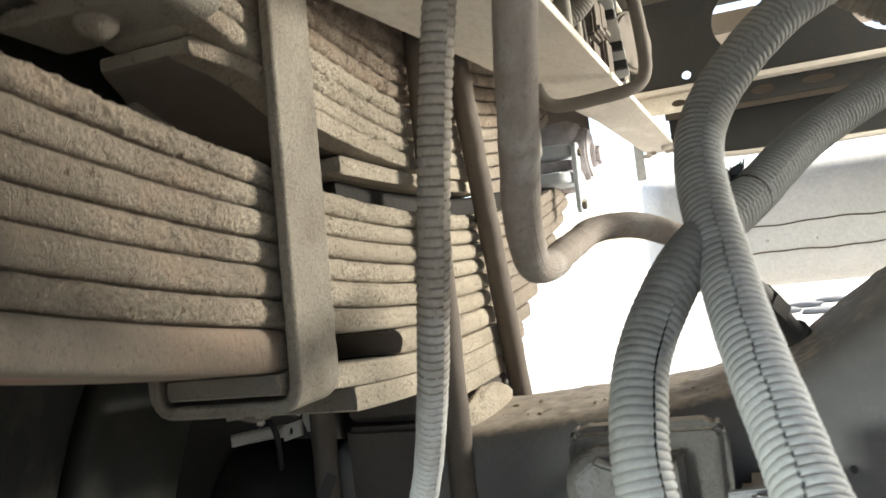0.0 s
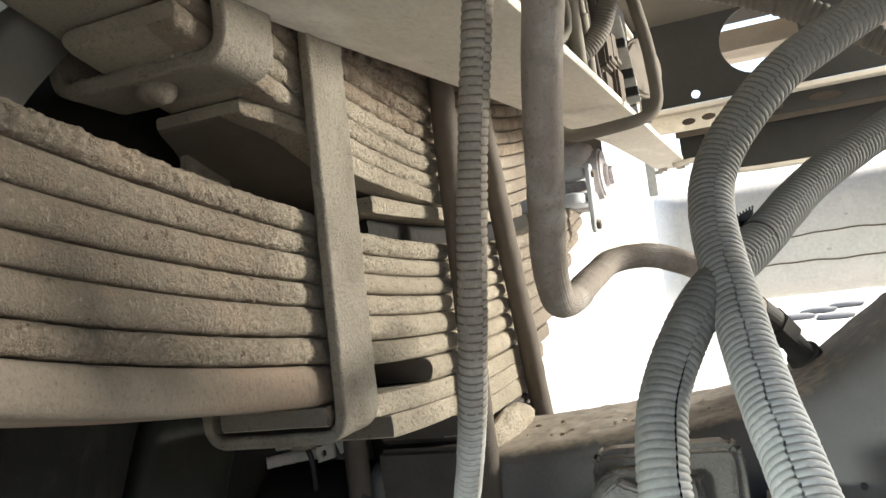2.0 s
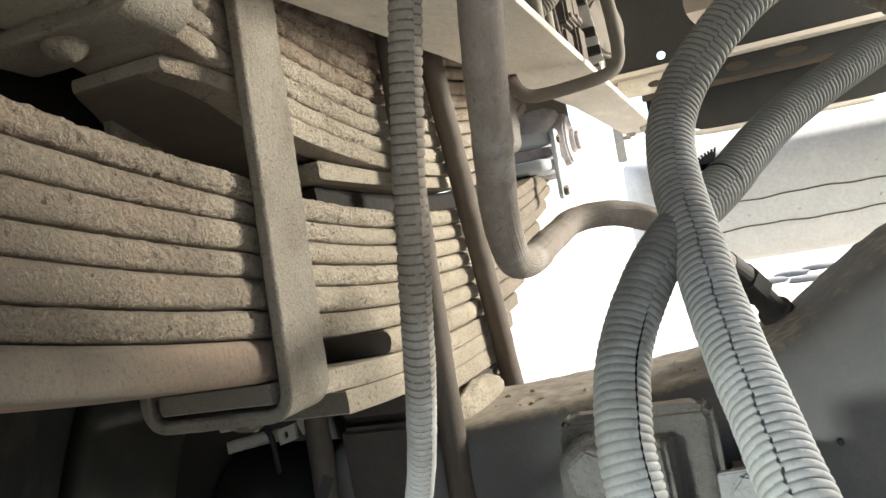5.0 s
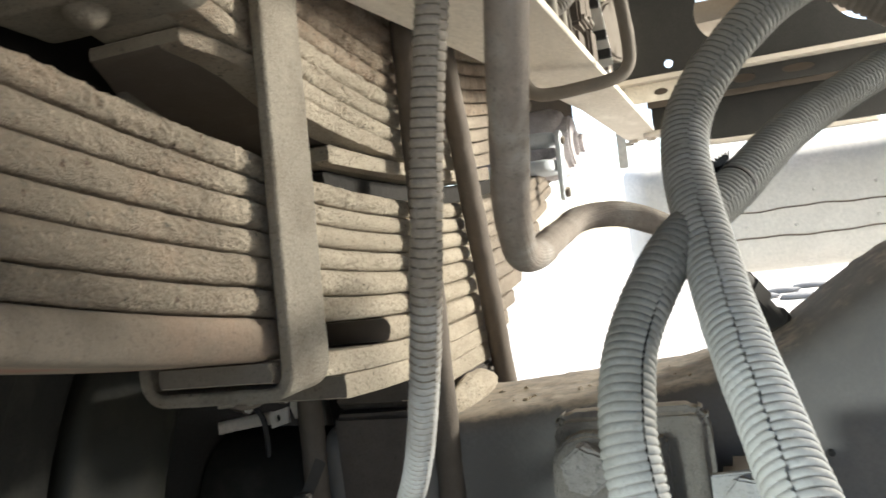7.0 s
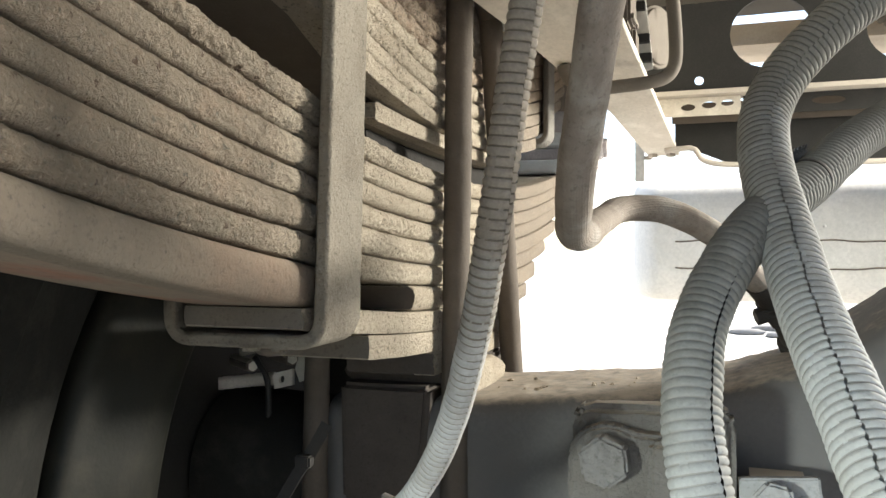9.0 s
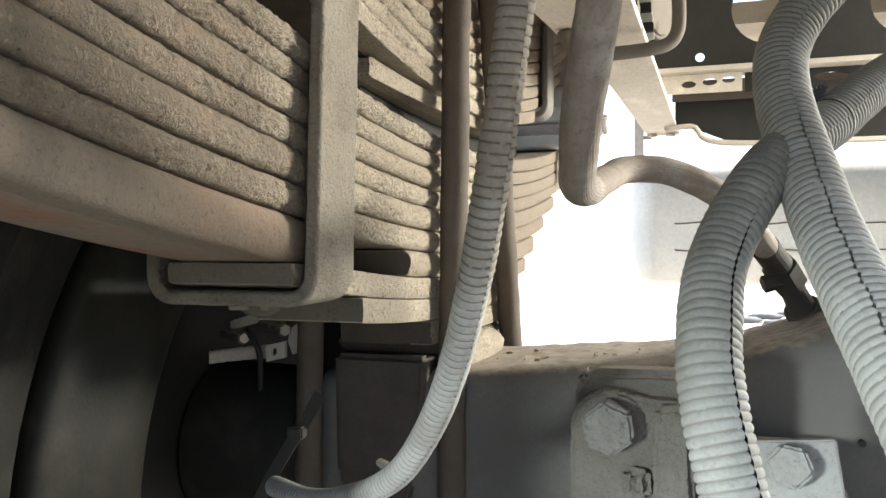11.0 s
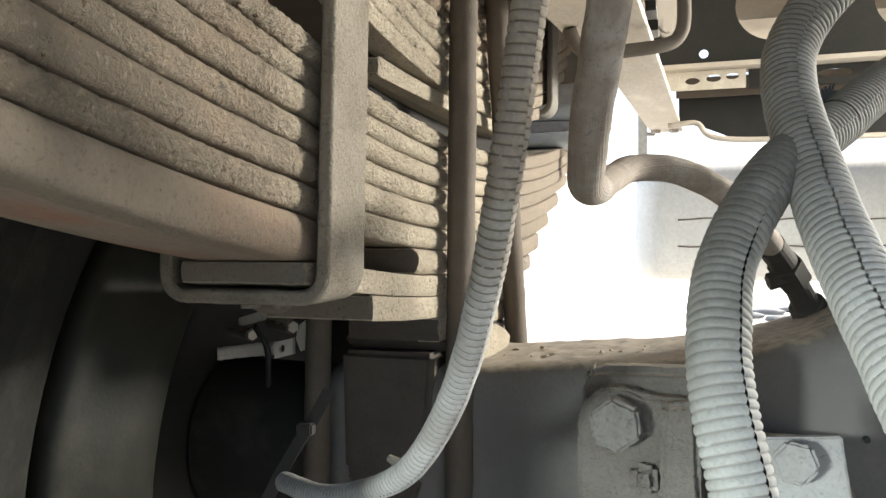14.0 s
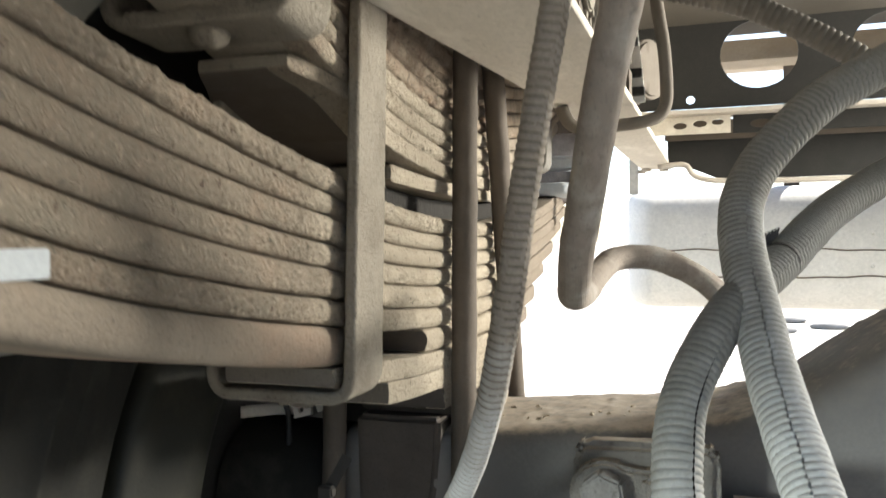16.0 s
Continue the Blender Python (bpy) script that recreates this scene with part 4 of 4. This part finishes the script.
HC = [(-0.095, 0.338, 0.93), (-0.107, 0.334, 0.857), (-0.124, 0.336, 0.768), (-0.138, 0.343, 0.688), (-0.157, 0.368, 0.626), (-0.184, 0.406, 0.573), (-0.220, 0.443, 0.526), (-0.263, 0.479, 0.497), (-0.315, 0.514, 0.477), (-0.369, 0.553, 0.470)]
HD = [(-0.056, 0.298, 0.912), (-0.076, 0.338, 0.850), (-0.091, 0.368, 0.803), (-0.103, 0.397, 0.759), (-0.114, 0.426, 0.722), (-0.121, 0.457, 0.701), (-0.127, 0.493, 0.691), (-0.127, 0.533, 0.690), (-0.126, 0.575, 0.697), (-0.125, 0.618, 0.703), (-0.115, 0.655, 0.712), (-0.083, 0.680, 0.711), (-0.044, 0.700, 0.691), (-0.018, 0.732, 0.662), (-0.002, 0.768, 0.640)]


def slit_b(f, s):
    f = (s - 0.1962) / 0.5310
    return -0.25 + 0.9 * f + jag(s, 0.0039), 0.018 + 0.022 * (f - 0.42) if f > 0.42 else -0.012


def slit_a(f, s):
    return 0.75 - 1.38 * min(f, 0.34) - 0.5 * max(0.0, f - 0.34) + 0.06 * jag(s, 0.0039), 0.036 * min(1.0, (f - 0.06) * 30, (0.32 - f) * 30) if 0.062 < f < 0.318 else -0.012


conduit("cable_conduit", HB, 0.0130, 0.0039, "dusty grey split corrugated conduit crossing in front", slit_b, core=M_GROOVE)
conduit("cable_conduit", HA, 0.0122, 0.0039, "dusty grey split corrugated conduit rising from the axle", slit_a, mat=M_HOSE_DIRTY_SHADED)
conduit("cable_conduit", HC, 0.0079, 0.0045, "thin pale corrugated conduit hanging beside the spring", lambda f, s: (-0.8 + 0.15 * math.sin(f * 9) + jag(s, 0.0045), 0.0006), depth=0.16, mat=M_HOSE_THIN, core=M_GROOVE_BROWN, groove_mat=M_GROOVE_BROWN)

hose = thing("brake_hose", HD[0], "dusty rubber brake hose looping down to the axle", "hose")
under(hose, grid("rubber_hose", tube(HD, 0.0107, 190, 0.0035, ref=(1, -0.2, 0.3), profile=lambda s, a: 1 + min(1.0, max(0.12, (s - 0.20) / 0.06)) * (0.008 * np.sin(a * 38 + 2.5 * np.sin(a * 3 + s * 6) + 3 * np.sin(s * 9)) + 0.005 * np.sin(a * 17 + 2 * np.cos(a * 2 + s * 11))), wobble=0.0003), M_RUBBER))
under(hose, part("crimp_sleeve", cylinder((-0.010, 0.750, 0.651), (0.004, 0.778, 0.633), 0.0122, 20, bevel=0.001), M_FITTING),
      part("union_nut", hex_head((0.003, 0.776, 0.634), (0.014, 0.796, 0.617), 0.027, 12, 0.001), M_FITTING),
      part("side_port", hex_head((0.006, 0.780, 0.622), (-0.010, 0.776, 0.617), 0.014, 0, 0.0008), M_FITTING),
      part("elbow", cylinder((0.012, 0.793, 0.620), (0.028, 0.822, 0.590), 0.0105, 18, 0.0125, 0.001), M_FITTING),
      part("flange", cylinder((0.0255, 0.818, 0.595), (0.031, 0.827, 0.584), 0.0165, 20, bevel=0.001), M_FITTING))

conduit("cable_conduit", [(-0.16, 0.90, 1.040), (-0.10, 0.90, 1.022), (-0.01, 0.90, 0.994), (0.073, 0.90, 0.950), (0.155, 0.90, 0.892), (0.24, 0.90, 0.826)], 0.0140, 0.0074, "dark wide corrugated conduit under the bed", mat=M_HOSE_DARK, depth=0.15)

pipe = thing("brake_pipe", (-0.12, 1.0, 0.89), "bent grey steel pipe looped under the rail", "pipe")
under(pipe, grid("pipe", tube([(-0.104, 0.962, 1.06), (-0.100, 0.964, 1.022), (-0.093, 0.968, 0.975), (-0.090, 0.970, 0.943), (-0.089, 0.972, 0.908), (-0.092, 0.972, 0.891), (-0.101, 0.969, 0.880), (-0.119, 0.961, 0.874), (-0.146, 0.951, 0.870), (-0.172, 0.941, 0.867), (-0.192, 0.933, 0.867), (-0.203, 0.928, 0.873), (-0.210, 0.925, 0.886), (-0.212, 0.924, 0.8935)], 0.0080, 16, 0.004, ref=(0.1, -1, 0.01)), M_PIPE))

# ---- smaller things ----
# front hanger with the spring eye
hanger = thing("spring_hanger", (-0.29, 1.48, 0.80), "dusty blue-grey cast hanger holding the spring eye", "spring hanger")
def eye_block():
    bm = cylinder((-0.300, 1.465, 0.866), (-0.248, 1.465, 0.866), 0.047, 32, bevel=0.004)
    for v in bm.verts:
        v.co += Vector((0, 0.0025, 0.0025)) * noise.noise(v.co * 45)
    return bm


def rough_block(x0, x1, y0, y1, z0, z1, bevel, amount=0.003):
    bm = box(x0, x1, y0, y1, z0, z1)
    bmesh.ops.subdivide_edges(bm, edges=bm.edges[:], cuts=7, use_grid_fill=True)
    c, h = Vector(((x0 + x1) / 2, (y0 + y1) / 2, (z0 + z1) / 2)), Vector(((x1 - x0) / 2, (y1 - y0) / 2, (z1 - z0) / 2))
    for v in bm.verts:
        d = v.co - c
        inner = Vector([max(-h[i] + bevel, min(h[i] - bevel, d[i])) for i in range(3)])
        out = d - inner
        v.co = c + inner + (out.normalized() * bevel if out.length > 1e-6 else out) + Vector((1, 1, 1)) * amount * noise.noise(v.co * 40)
    return bm


under(hanger, part("casting", rough_block(-0.42, -0.262, 1.42, 1.52, 0.80, 0.928, 0.022), M_CAST, smooth=True),
      part("eye", eye_block(), M_CAST),
      part("pin", cylinder((-0.249, 1.468, 0.862), (-0.240, 1.468, 0.862), 0.022, 24, bevel=0.002), M_CAST),
      part("nut", hex_head((-0.240, 1.469, 0.861), (-0.232, 1.469, 0.861), 0.032, 10), M_CAST),
      part("main_leaf_end", rough_block(-0.42, -0.264, 1.34, 1.43, 0.851, 0.877, 0.009, 0.001), M_BLUE, smooth=True),
      part("wrapper_leaf_end", rough_block(-0.42, -0.266, 1.35, 1.43, 0.829, 0.8505, 0.004, 0.003), M_CAST, smooth=True),
      part("second_leaf_end", rough_block(-0.42, -0.264, 1.315, 1.43, 0.805, 0.8285, 0.008, 0.001), M_BLUE, smooth=True),
      part("bracket_web", box(-0.42, -0.27, 1.60, 1.612, 0.85, 1.16, 0.002), M_BOLT))
link_plate = [(1.335, 0.866), (1.343, 0.876), (1.360, 0.876), (1.368, 0.866), (1.352, 0.772), (1.348, 0.757), (1.330, 0.755), (1.324, 0.765)]
side_link = under(spring, part("side_link", prism(link_plate, "x", -0.260, -0.252, 0.0015), M_BLUE))
under(side_link, part("bolt_head", hex_head((-0.252, 1.339, 0.769), (-0.245, 1.339, 0.769), 0.016, 10, 0.0008), M_BOLT),
      part("bolt_head", hex_head((-0.252, 1.351, 0.858), (-0.247, 1.351, 0.858), 0.013, 10, 0.0008), M_BOLT))

# valve block on the rail
valve = thing("air_valve", (-0.17, 1.02, 0.903), "dark dusty cast air valve with connectors on the rail flange", "valve")
casting = [(0.60, 0.9045), (0.712, 0.9045), (0.722, 0.921), (0.775, 0.938), (0.816, 0.955), (0.836, 0.974), (0.834, 1.13), (0.60, 1.13)]
body = under(valve, part("body", weathered(prism(casting, "x", -0.196, -0.160, 0.004), 0.0012, 0.006, 2, 5), M_BOLT, smooth=True))
# the casting's raised outer rim
rim_path = [(-0.158, 0.705, 0.9125), (-0.158, 0.722, 0.926), (-0.158, 0.775, 0.943), (-0.158, 0.812, 0.959), (-0.158, 0.829, 0.978), (-0.158, 0.8285, 1.04), (-0.158, 0.827, 1.12)]
under(body, grid("edge_rim", tube(rim_path, 0.0052, 10, 0.004, ref=(1, 0, 0.05), wobble=0.0006), M_DULL))
under(valve, grid("strut", tube([(-0.155, 0.918, 0.952), (-0.155, 0.910, 0.990), (-0.155, 0.900, 1.03), (-0.155, 0.893, 1.12)], 0.0062, 10, 0.004, ref=(1, 0, 0.05)), M_DULL),
      part("backing", box(-0.190, -0.166, 0.838, 1.42, 0.9045, 1.14, 0.003), M_TIE),
      grid("tube", tube([(-0.154, 0.846, 0.9045), (-0.154, 0.845, 0.94), (-0.154, 0.843, 1.00)], 0.0085, 14, 0.005, ref=(1, 0, 0.05)), M_DULL),
      grid("tube", tube([(-0.154, 0.905, 0.9045), (-0.154, 0.903, 0.95), (-0.154, 0.900, 1.00)], 0.0080, 14, 0.005, ref=(1, 0, 0.05)), M_DULL),
      grid("slat", tube([(-0.153, 0.976, 0.9045), (-0.153, 0.958, 0.945), (-0.153, 0.938, 1.00), (-0.153, 0.925, 1.06)], 0.0032, 8, 0.005, ref=(1, 0, 0.05)), M_PIPE))
for y, z0, z1, d in ((0.985, 0.905, 0.952, 0.0), (1.000, 0.958, 1.010, 0.004), (1.030, 1.016, 1.075, -0.003), (1.075, 0.912, 0.972, 0.003), (1.095, 0.978, 1.030, -0.002)):
    box_part = under(valve, part("connector", box(-0.166, -0.148 + d, y, y + 0.052, z0, z1, 0.004, 2), M_BOLT))
    under(box_part, part("connector_lip", box(-0.1478 + d, -0.1445 + d, y + 0.006, y + 0.046, z0 + 0.006, z0 + 0.013, 0.001), M_PIPE))
cover = under(valve, part("cover", cylinder((-0.160, 0.690, 0.972), (-0.148, 0.690, 0.972), 0.047, 36, bevel=0.003), M_BOLT))
under(cover, part("cover_ring", cylinder((-0.148, 0.690, 0.972), (-0.141, 0.690, 0.972), 0.030, 32, bevel=0.002), M_DULL))
for k in range(10):
    a = k * math.pi / 5
    under(cover, part("screw", hex_head((-0.1485, 0.690 + 0.039 * math.cos(a), 0.972 + 0.039 * math.sin(a)), (-0.1435, 0.690 + 0.039 * math.cos(a), 0.972 + 0.039 * math.sin(a)), 0.009, 17 * k, 0.0007), M_DULL))
under(valve, grid("side_plate", [[(-0.158, 1.195 + 0.060 * u, 1.055 - 0.112 * u), (-0.148, 1.195 + 0.060 * u, 1.055 - 0.112 * u), (-0.148, 1.228 + 0.060 * u, 1.062 - 0.112 * u), (-0.158, 1.228 + 0.060 * u, 1.062 - 0.112 * u)] for u in np.linspace(0, 1, 6)], M_PIPE, smooth=False),
      part("dome", weathered(cylinder((-0.134, 1.210, 0.988), (-0.121, 1.203, 0.988), 0.047, 32, 0.045, 0.004), 0.0004, 0.006, 3, 2), M_PIPE, smooth=True))
white = under(valve, part("label_plate", prism([(-0.160, 1.066), (-0.141, 1.060), (-0.128, 0.930), (-0.150, 0.926)], "y", 1.150, 1.153, 0.001), M_TANK, label="white plastic plate"))
for x, z in ((-0.147, 1.018), (-0.141, 0.972), (-0.138, 0.945)):
    under(white, part("terminal", box(x - 0.011, x + 0.009, 1.138, 1.1498, z - 0.006, z + 0.006, 0.001), M_TIE))
conduit("cable_conduit", [(-0.108, 0.876, 1.10), (-0.112, 0.873, 1.05), (-0.115, 0.872, 1.02), (-0.119, 0.871, 0.998), (-0.128, 0.869, 0.973), (-0.142, 0.864, 0.954), (-0.159, 0.857, 0.943), (-0.180, 0.85, 0.938)], 0.0118, 0.0036, "dark ribbed conduit bending down into the valve", mat=M_HOSE_DARK)

# dust heap between the U-bolts
heap = thing("dust_heap", (-0.252, 0.74, 0.556), "heap of pale dust against the spring seat", "dust", kind="stuff")
R = []
for t in np.linspace(0, math.pi, 36):
    ring = []
    for u in np.linspace(0, 2 * math.pi, 72, endpoint=False):
        x, y, z = math.sin(t) * math.cos(u), math.sin(t) * math.sin(u), math.cos(t)
        k = 1 + 0.10 * noise.noise(Vector((x * 2, y * 4, z * 2))) + 0.03 * noise.noise(Vector((x * 9, y * 22, z * 9)))
        ring.append((-0.259 + 0.012 * x * k, 0.745 + 0.075 * y * k, 0.553 + 0.022 * z * k))
    R.append(ring)
under(heap, grid("heap", R, M_LEAF))
fan_thing(heap)

# bracket and bolts by the brake, their sunlight painted as a pale colour
lug = thing("brake_bracket", (-0.48, 0.71, 0.54), "pale dusty perforated bracket beside the brake", "bracket")
strip = [[(x, 0.705 + 0.012 * math.sin(u * 2.2) + 0.0012 * noise.noise(Vector((u * 30, k, 2))), z + k * 0.0068 * (0.45 + 0.55 * min(1, u * 2.2)) + 0.0012 * noise.noise(Vector((u * 45, k * 3, 1))))
          for x, z, u in [(-0.585 + 0.113 * u, 0.5295 + 0.0175 * u ** 0.8, u)] for k in (-1, -0.4, 0.3, 1)] + [(-0.585 + 0.113 * u, 0.716 + 0.012 * math.sin(u * 2.2), 0.5295 + 0.0175 * u ** 0.8)] for u in np.linspace(0, 1, 40)]
under(lug, grid("mud_ridge", strip, M_LUG))
bm = plate_with_holes(-0.4645, -0.4435, 0.5415, 0.5575, [(-0.456, 0.5495, 0.0032, 0.004)], 0.700, 0.004)
for v in bm.verts:
    v.co.z += 0.25 * (v.co.x + 0.454)
under(lug, part("strip", bm, M_LUG),
      part("strip_end", prism([(-0.4415, 0.560), (-0.4385, 0.572), (-0.4280, 0.580), (-0.4285, 0.550), (-0.4365, 0.547)], "y", 0.701, 0.705, 0.0006), M_LUG),
      part("back_plate", prism([(-0.52, 0.575), (-0.47, 0.590), (-0.43, 0.594), (-0.43, 0.582), (-0.475, 0.577), (-0.52, 0.566)], "y", 0.722, 0.726, 0.0008), M_LUG))
for x, z, r in ((-0.483, 0.5625, 0.0062), (-0.438, 0.572, 0.0070)):
    stud = under(lug, part("stud", cylinder((x - 0.040, 0.718, z + 0.001), (x, 0.690, z), r, 18, bevel=0.0008), M_BOLT))
    under(stud, part("stud_socket", cylinder((x - 0.0002, 0.6902, z), (x + 0.0012, 0.6893, z), r * 0.8, 6), M_LUG))
under(lug, part("low_stud", cylinder((-0.575, 0.72, 0.462), (-0.540, 0.69, 0.457), 0.012, 16, bevel=0.002), M_RIM),
      part("low_stud", cylinder((-0.552, 0.69, 0.449), (-0.530, 0.69, 0.452), 0.0035, 10, bevel=0.001), M_RIM),
      grid("wire", tube([(-0.480, 0.690, 0.572), (-0.474, 0.689, 0.564), (-0.467, 0.69, 0.552), (-0.466, 0.692, 0.53), (-0.468, 0.694, 0.48), (-0.47, 0.695, 0.44)], 0.0030, 10, 0.004), M_TIE))

# paper stuck on a lower leaf near the hanging end
tagged(part("paper_label", box(-0.2665, -0.2625, 0.05, 0.166, 0.7175, 0.7285, 0.0008), M_PAPER), "pale paper label stuck on the edge of a spring leaf", "label")

# ties
tie = thing("cable_tie", (-0.366, 0.588, 0.49), "dark ribbed cable tie round the conduit's end", "cable tie")
under(tie, grid("strap", [[(x + dx, y, z + dz) for dx, dz in ((-0.0045, 0.002), (0.0045, -0.002), (0.0045, -0.0035), (-0.0045, 0.0005))] for x, y, z in ((-0.350, 0.592, 0.535), (-0.358, 0.590, 0.520), (-0.366, 0.588, 0.506), (-0.374, 0.580, 0.490), (-0.384, 0.57, 0.468), (-0.395, 0.56, 0.44))], M_FITTING, smooth=False),
      part("head", box(-0.374, -0.360, 0.580, 0.590, 0.499, 0.509, 0.0015), M_FITTING))
band = thing("cable_tie", (0.004, 0.452, 0.716), "dark toothed cable tie round the dirty conduit", "cable tie")
under(band, grid("strap", tube([(0.0024, 0.449, 0.7148), (0.0036, 0.4512, 0.7157)], 0.0122, 28, 0.003, ref=(0.25, -1, 0.15), wobble=0.0001), M_FITTING),
      part("tie_head", box(-0.0075, 0.000, 0.452, 0.462, 0.723, 0.729, 0.0015), M_TIE))
tail = under(band, part("tie_tail", prism([(-0.0095, 0.7235), (-0.0085, 0.7285), (-0.0045, 0.7315), (0.0005, 0.7335), (0.0025, 0.7315), (-0.001, 0.7275), (-0.005, 0.7245)], "y", 0.452, 0.459, 0.0005), M_TIE))
for k in range(9):
    t = k / 8
    x, z, lean = -0.0105 + 0.012 * t, 0.7265 + 0.0068 * t ** 0.8, radians(-55 + 75 * t)
    under(tail, part("tooth", prism([(x - 0.0006, z - 0.001), (x + 0.0006, z - 0.001), (x + 0.0005 + 0.0022 * math.sin(lean), z + 0.0022 * math.cos(lean)), (x - 0.0005 + 0.0022 * math.sin(lean), z + 0.0022 * math.cos(lean))], "y", 0.4515, 0.4595), M_TIE))
stub = thing("conduit_stub", (-0.232, 0.452, 0.524), "small broken plastic stub on the thin conduit", "conduit clip")
under(stub, part("stub", cylinder((-0.232, 0.452, 0.524), (-0.2395, 0.4535, 0.527), 0.0034, 12, 0.0022, 0.0006), M_BRACKET))

# bars and plates beyond the crossmember
frame_ahead = thing("bed_frame", (0.6, 2.2, 1.2), "pale beige bed frame with cross bearers ahead", "bed frame")
under(frame_ahead, part("side_beam", box(1.30, 1.37, 1.20, 2.75, 1.2155, 1.34, 0.003), M_RAIL))
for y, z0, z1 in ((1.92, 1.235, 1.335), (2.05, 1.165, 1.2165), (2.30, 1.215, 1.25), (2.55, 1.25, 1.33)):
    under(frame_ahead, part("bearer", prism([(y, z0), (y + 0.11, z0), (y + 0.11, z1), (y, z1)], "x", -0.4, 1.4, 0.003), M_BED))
tagged(part("mounting_plate", plate_with_holes(0.005, 0.90, 0.945, 0.9825, [(0.06, 0.963, 0.022, 0.009), (0.16, 0.966, 0.03, 0.008), (0.34, 0.966, 0.03, 0.010)], 1.705, 0.006), M_BLACK), "dark dusty pressed mounting plate behind the crossmember", "plate")
for k, (x, z) in enumerate(((-0.185, 0.8895), (-0.145, 0.8895))):
    under(rail, part("bolt", hex_head((x, 1.90, 0.8949), (x, 1.90, 0.887), 0.02, 5, 0.0008), M_PALE))

# seams, welds and hanging straps of the tank
for z in (0.695, 0.625):
    wave = [(x, 2.1985 + 0.001 * math.sin(x * 37), z + 0.0022 * math.sin(x * 23 + z * 50) + 0.0012 * math.sin(x * 61)) for x in np.linspace(-0.15, 0.98, 60)]
    under(tank, grid("seam", tube(wave, 0.0022, 8, 0.01, ref=(0, -1, 0.1)), M_BOLT))
for k in range(9):
    for z in (0.735, 0.652):
        under(tank, part("weld_spot", cylinder((-0.05 + 0.12 * k + 0.045 * math.sin(z * 90 + k * 1.7), 2.201, z + 0.003 * math.sin(k * 2.1)), (-0.05 + 0.12 * k + 0.045 * math.sin(z * 90 + k * 1.7), 2.1965, z), 0.005, 10, 0.0025), M_TANK))
for x in (0.15, 0.75):
    under(tank, part("hanging_strap", box(x, x + 0.04, 2.33, 2.336, 0.86, 1.216, 0.001), M_BOLT))


# stones lying far ahead on the yard
rng = random.Random(9)
stone_at = [(0.40, 8.1), (0.20, 7.7), (0.66, 8.4), (0.95, 7.9), (0.50, 7.5)]
for x, y in stone_at:
    bm = bmesh.new()
    bmesh.ops.create_icosphere(bm, subdivisions=2, radius=1.0)
    for v in bm.verts:
        v.co *= 1 + 0.25 * noise.noise(v.co * 1.7 + Vector((x, y, 0)))
    bmesh.ops.transform(bm, matrix=Matrix.LocRotScale(None, None, (0.16, 0.10, 0.035)), verts=bm.verts)
    stone = tagged(part("stone", bm, M_HEX, smooth=True), "dark flat stone lying on the yard", "stone", "yard stones")
    stone.location = (x, y, GROUND_Z + 0.02)

# bracket under the rail's end
strap_end = thing("rail_end_bracket", (-0.2, 1.93, 0.86), "pale dusty bracket hanging from the rail's end", "bracket")
under(strap_end, part("tongue", box(-0.229, -0.2075, 1.935, 1.943, 0.835, 0.985, 0.002), M_TANK), part("foot", box(-0.2073, -0.190, 1.930, 1.945, 0.886, 0.8945, 0.001), M_PALE))
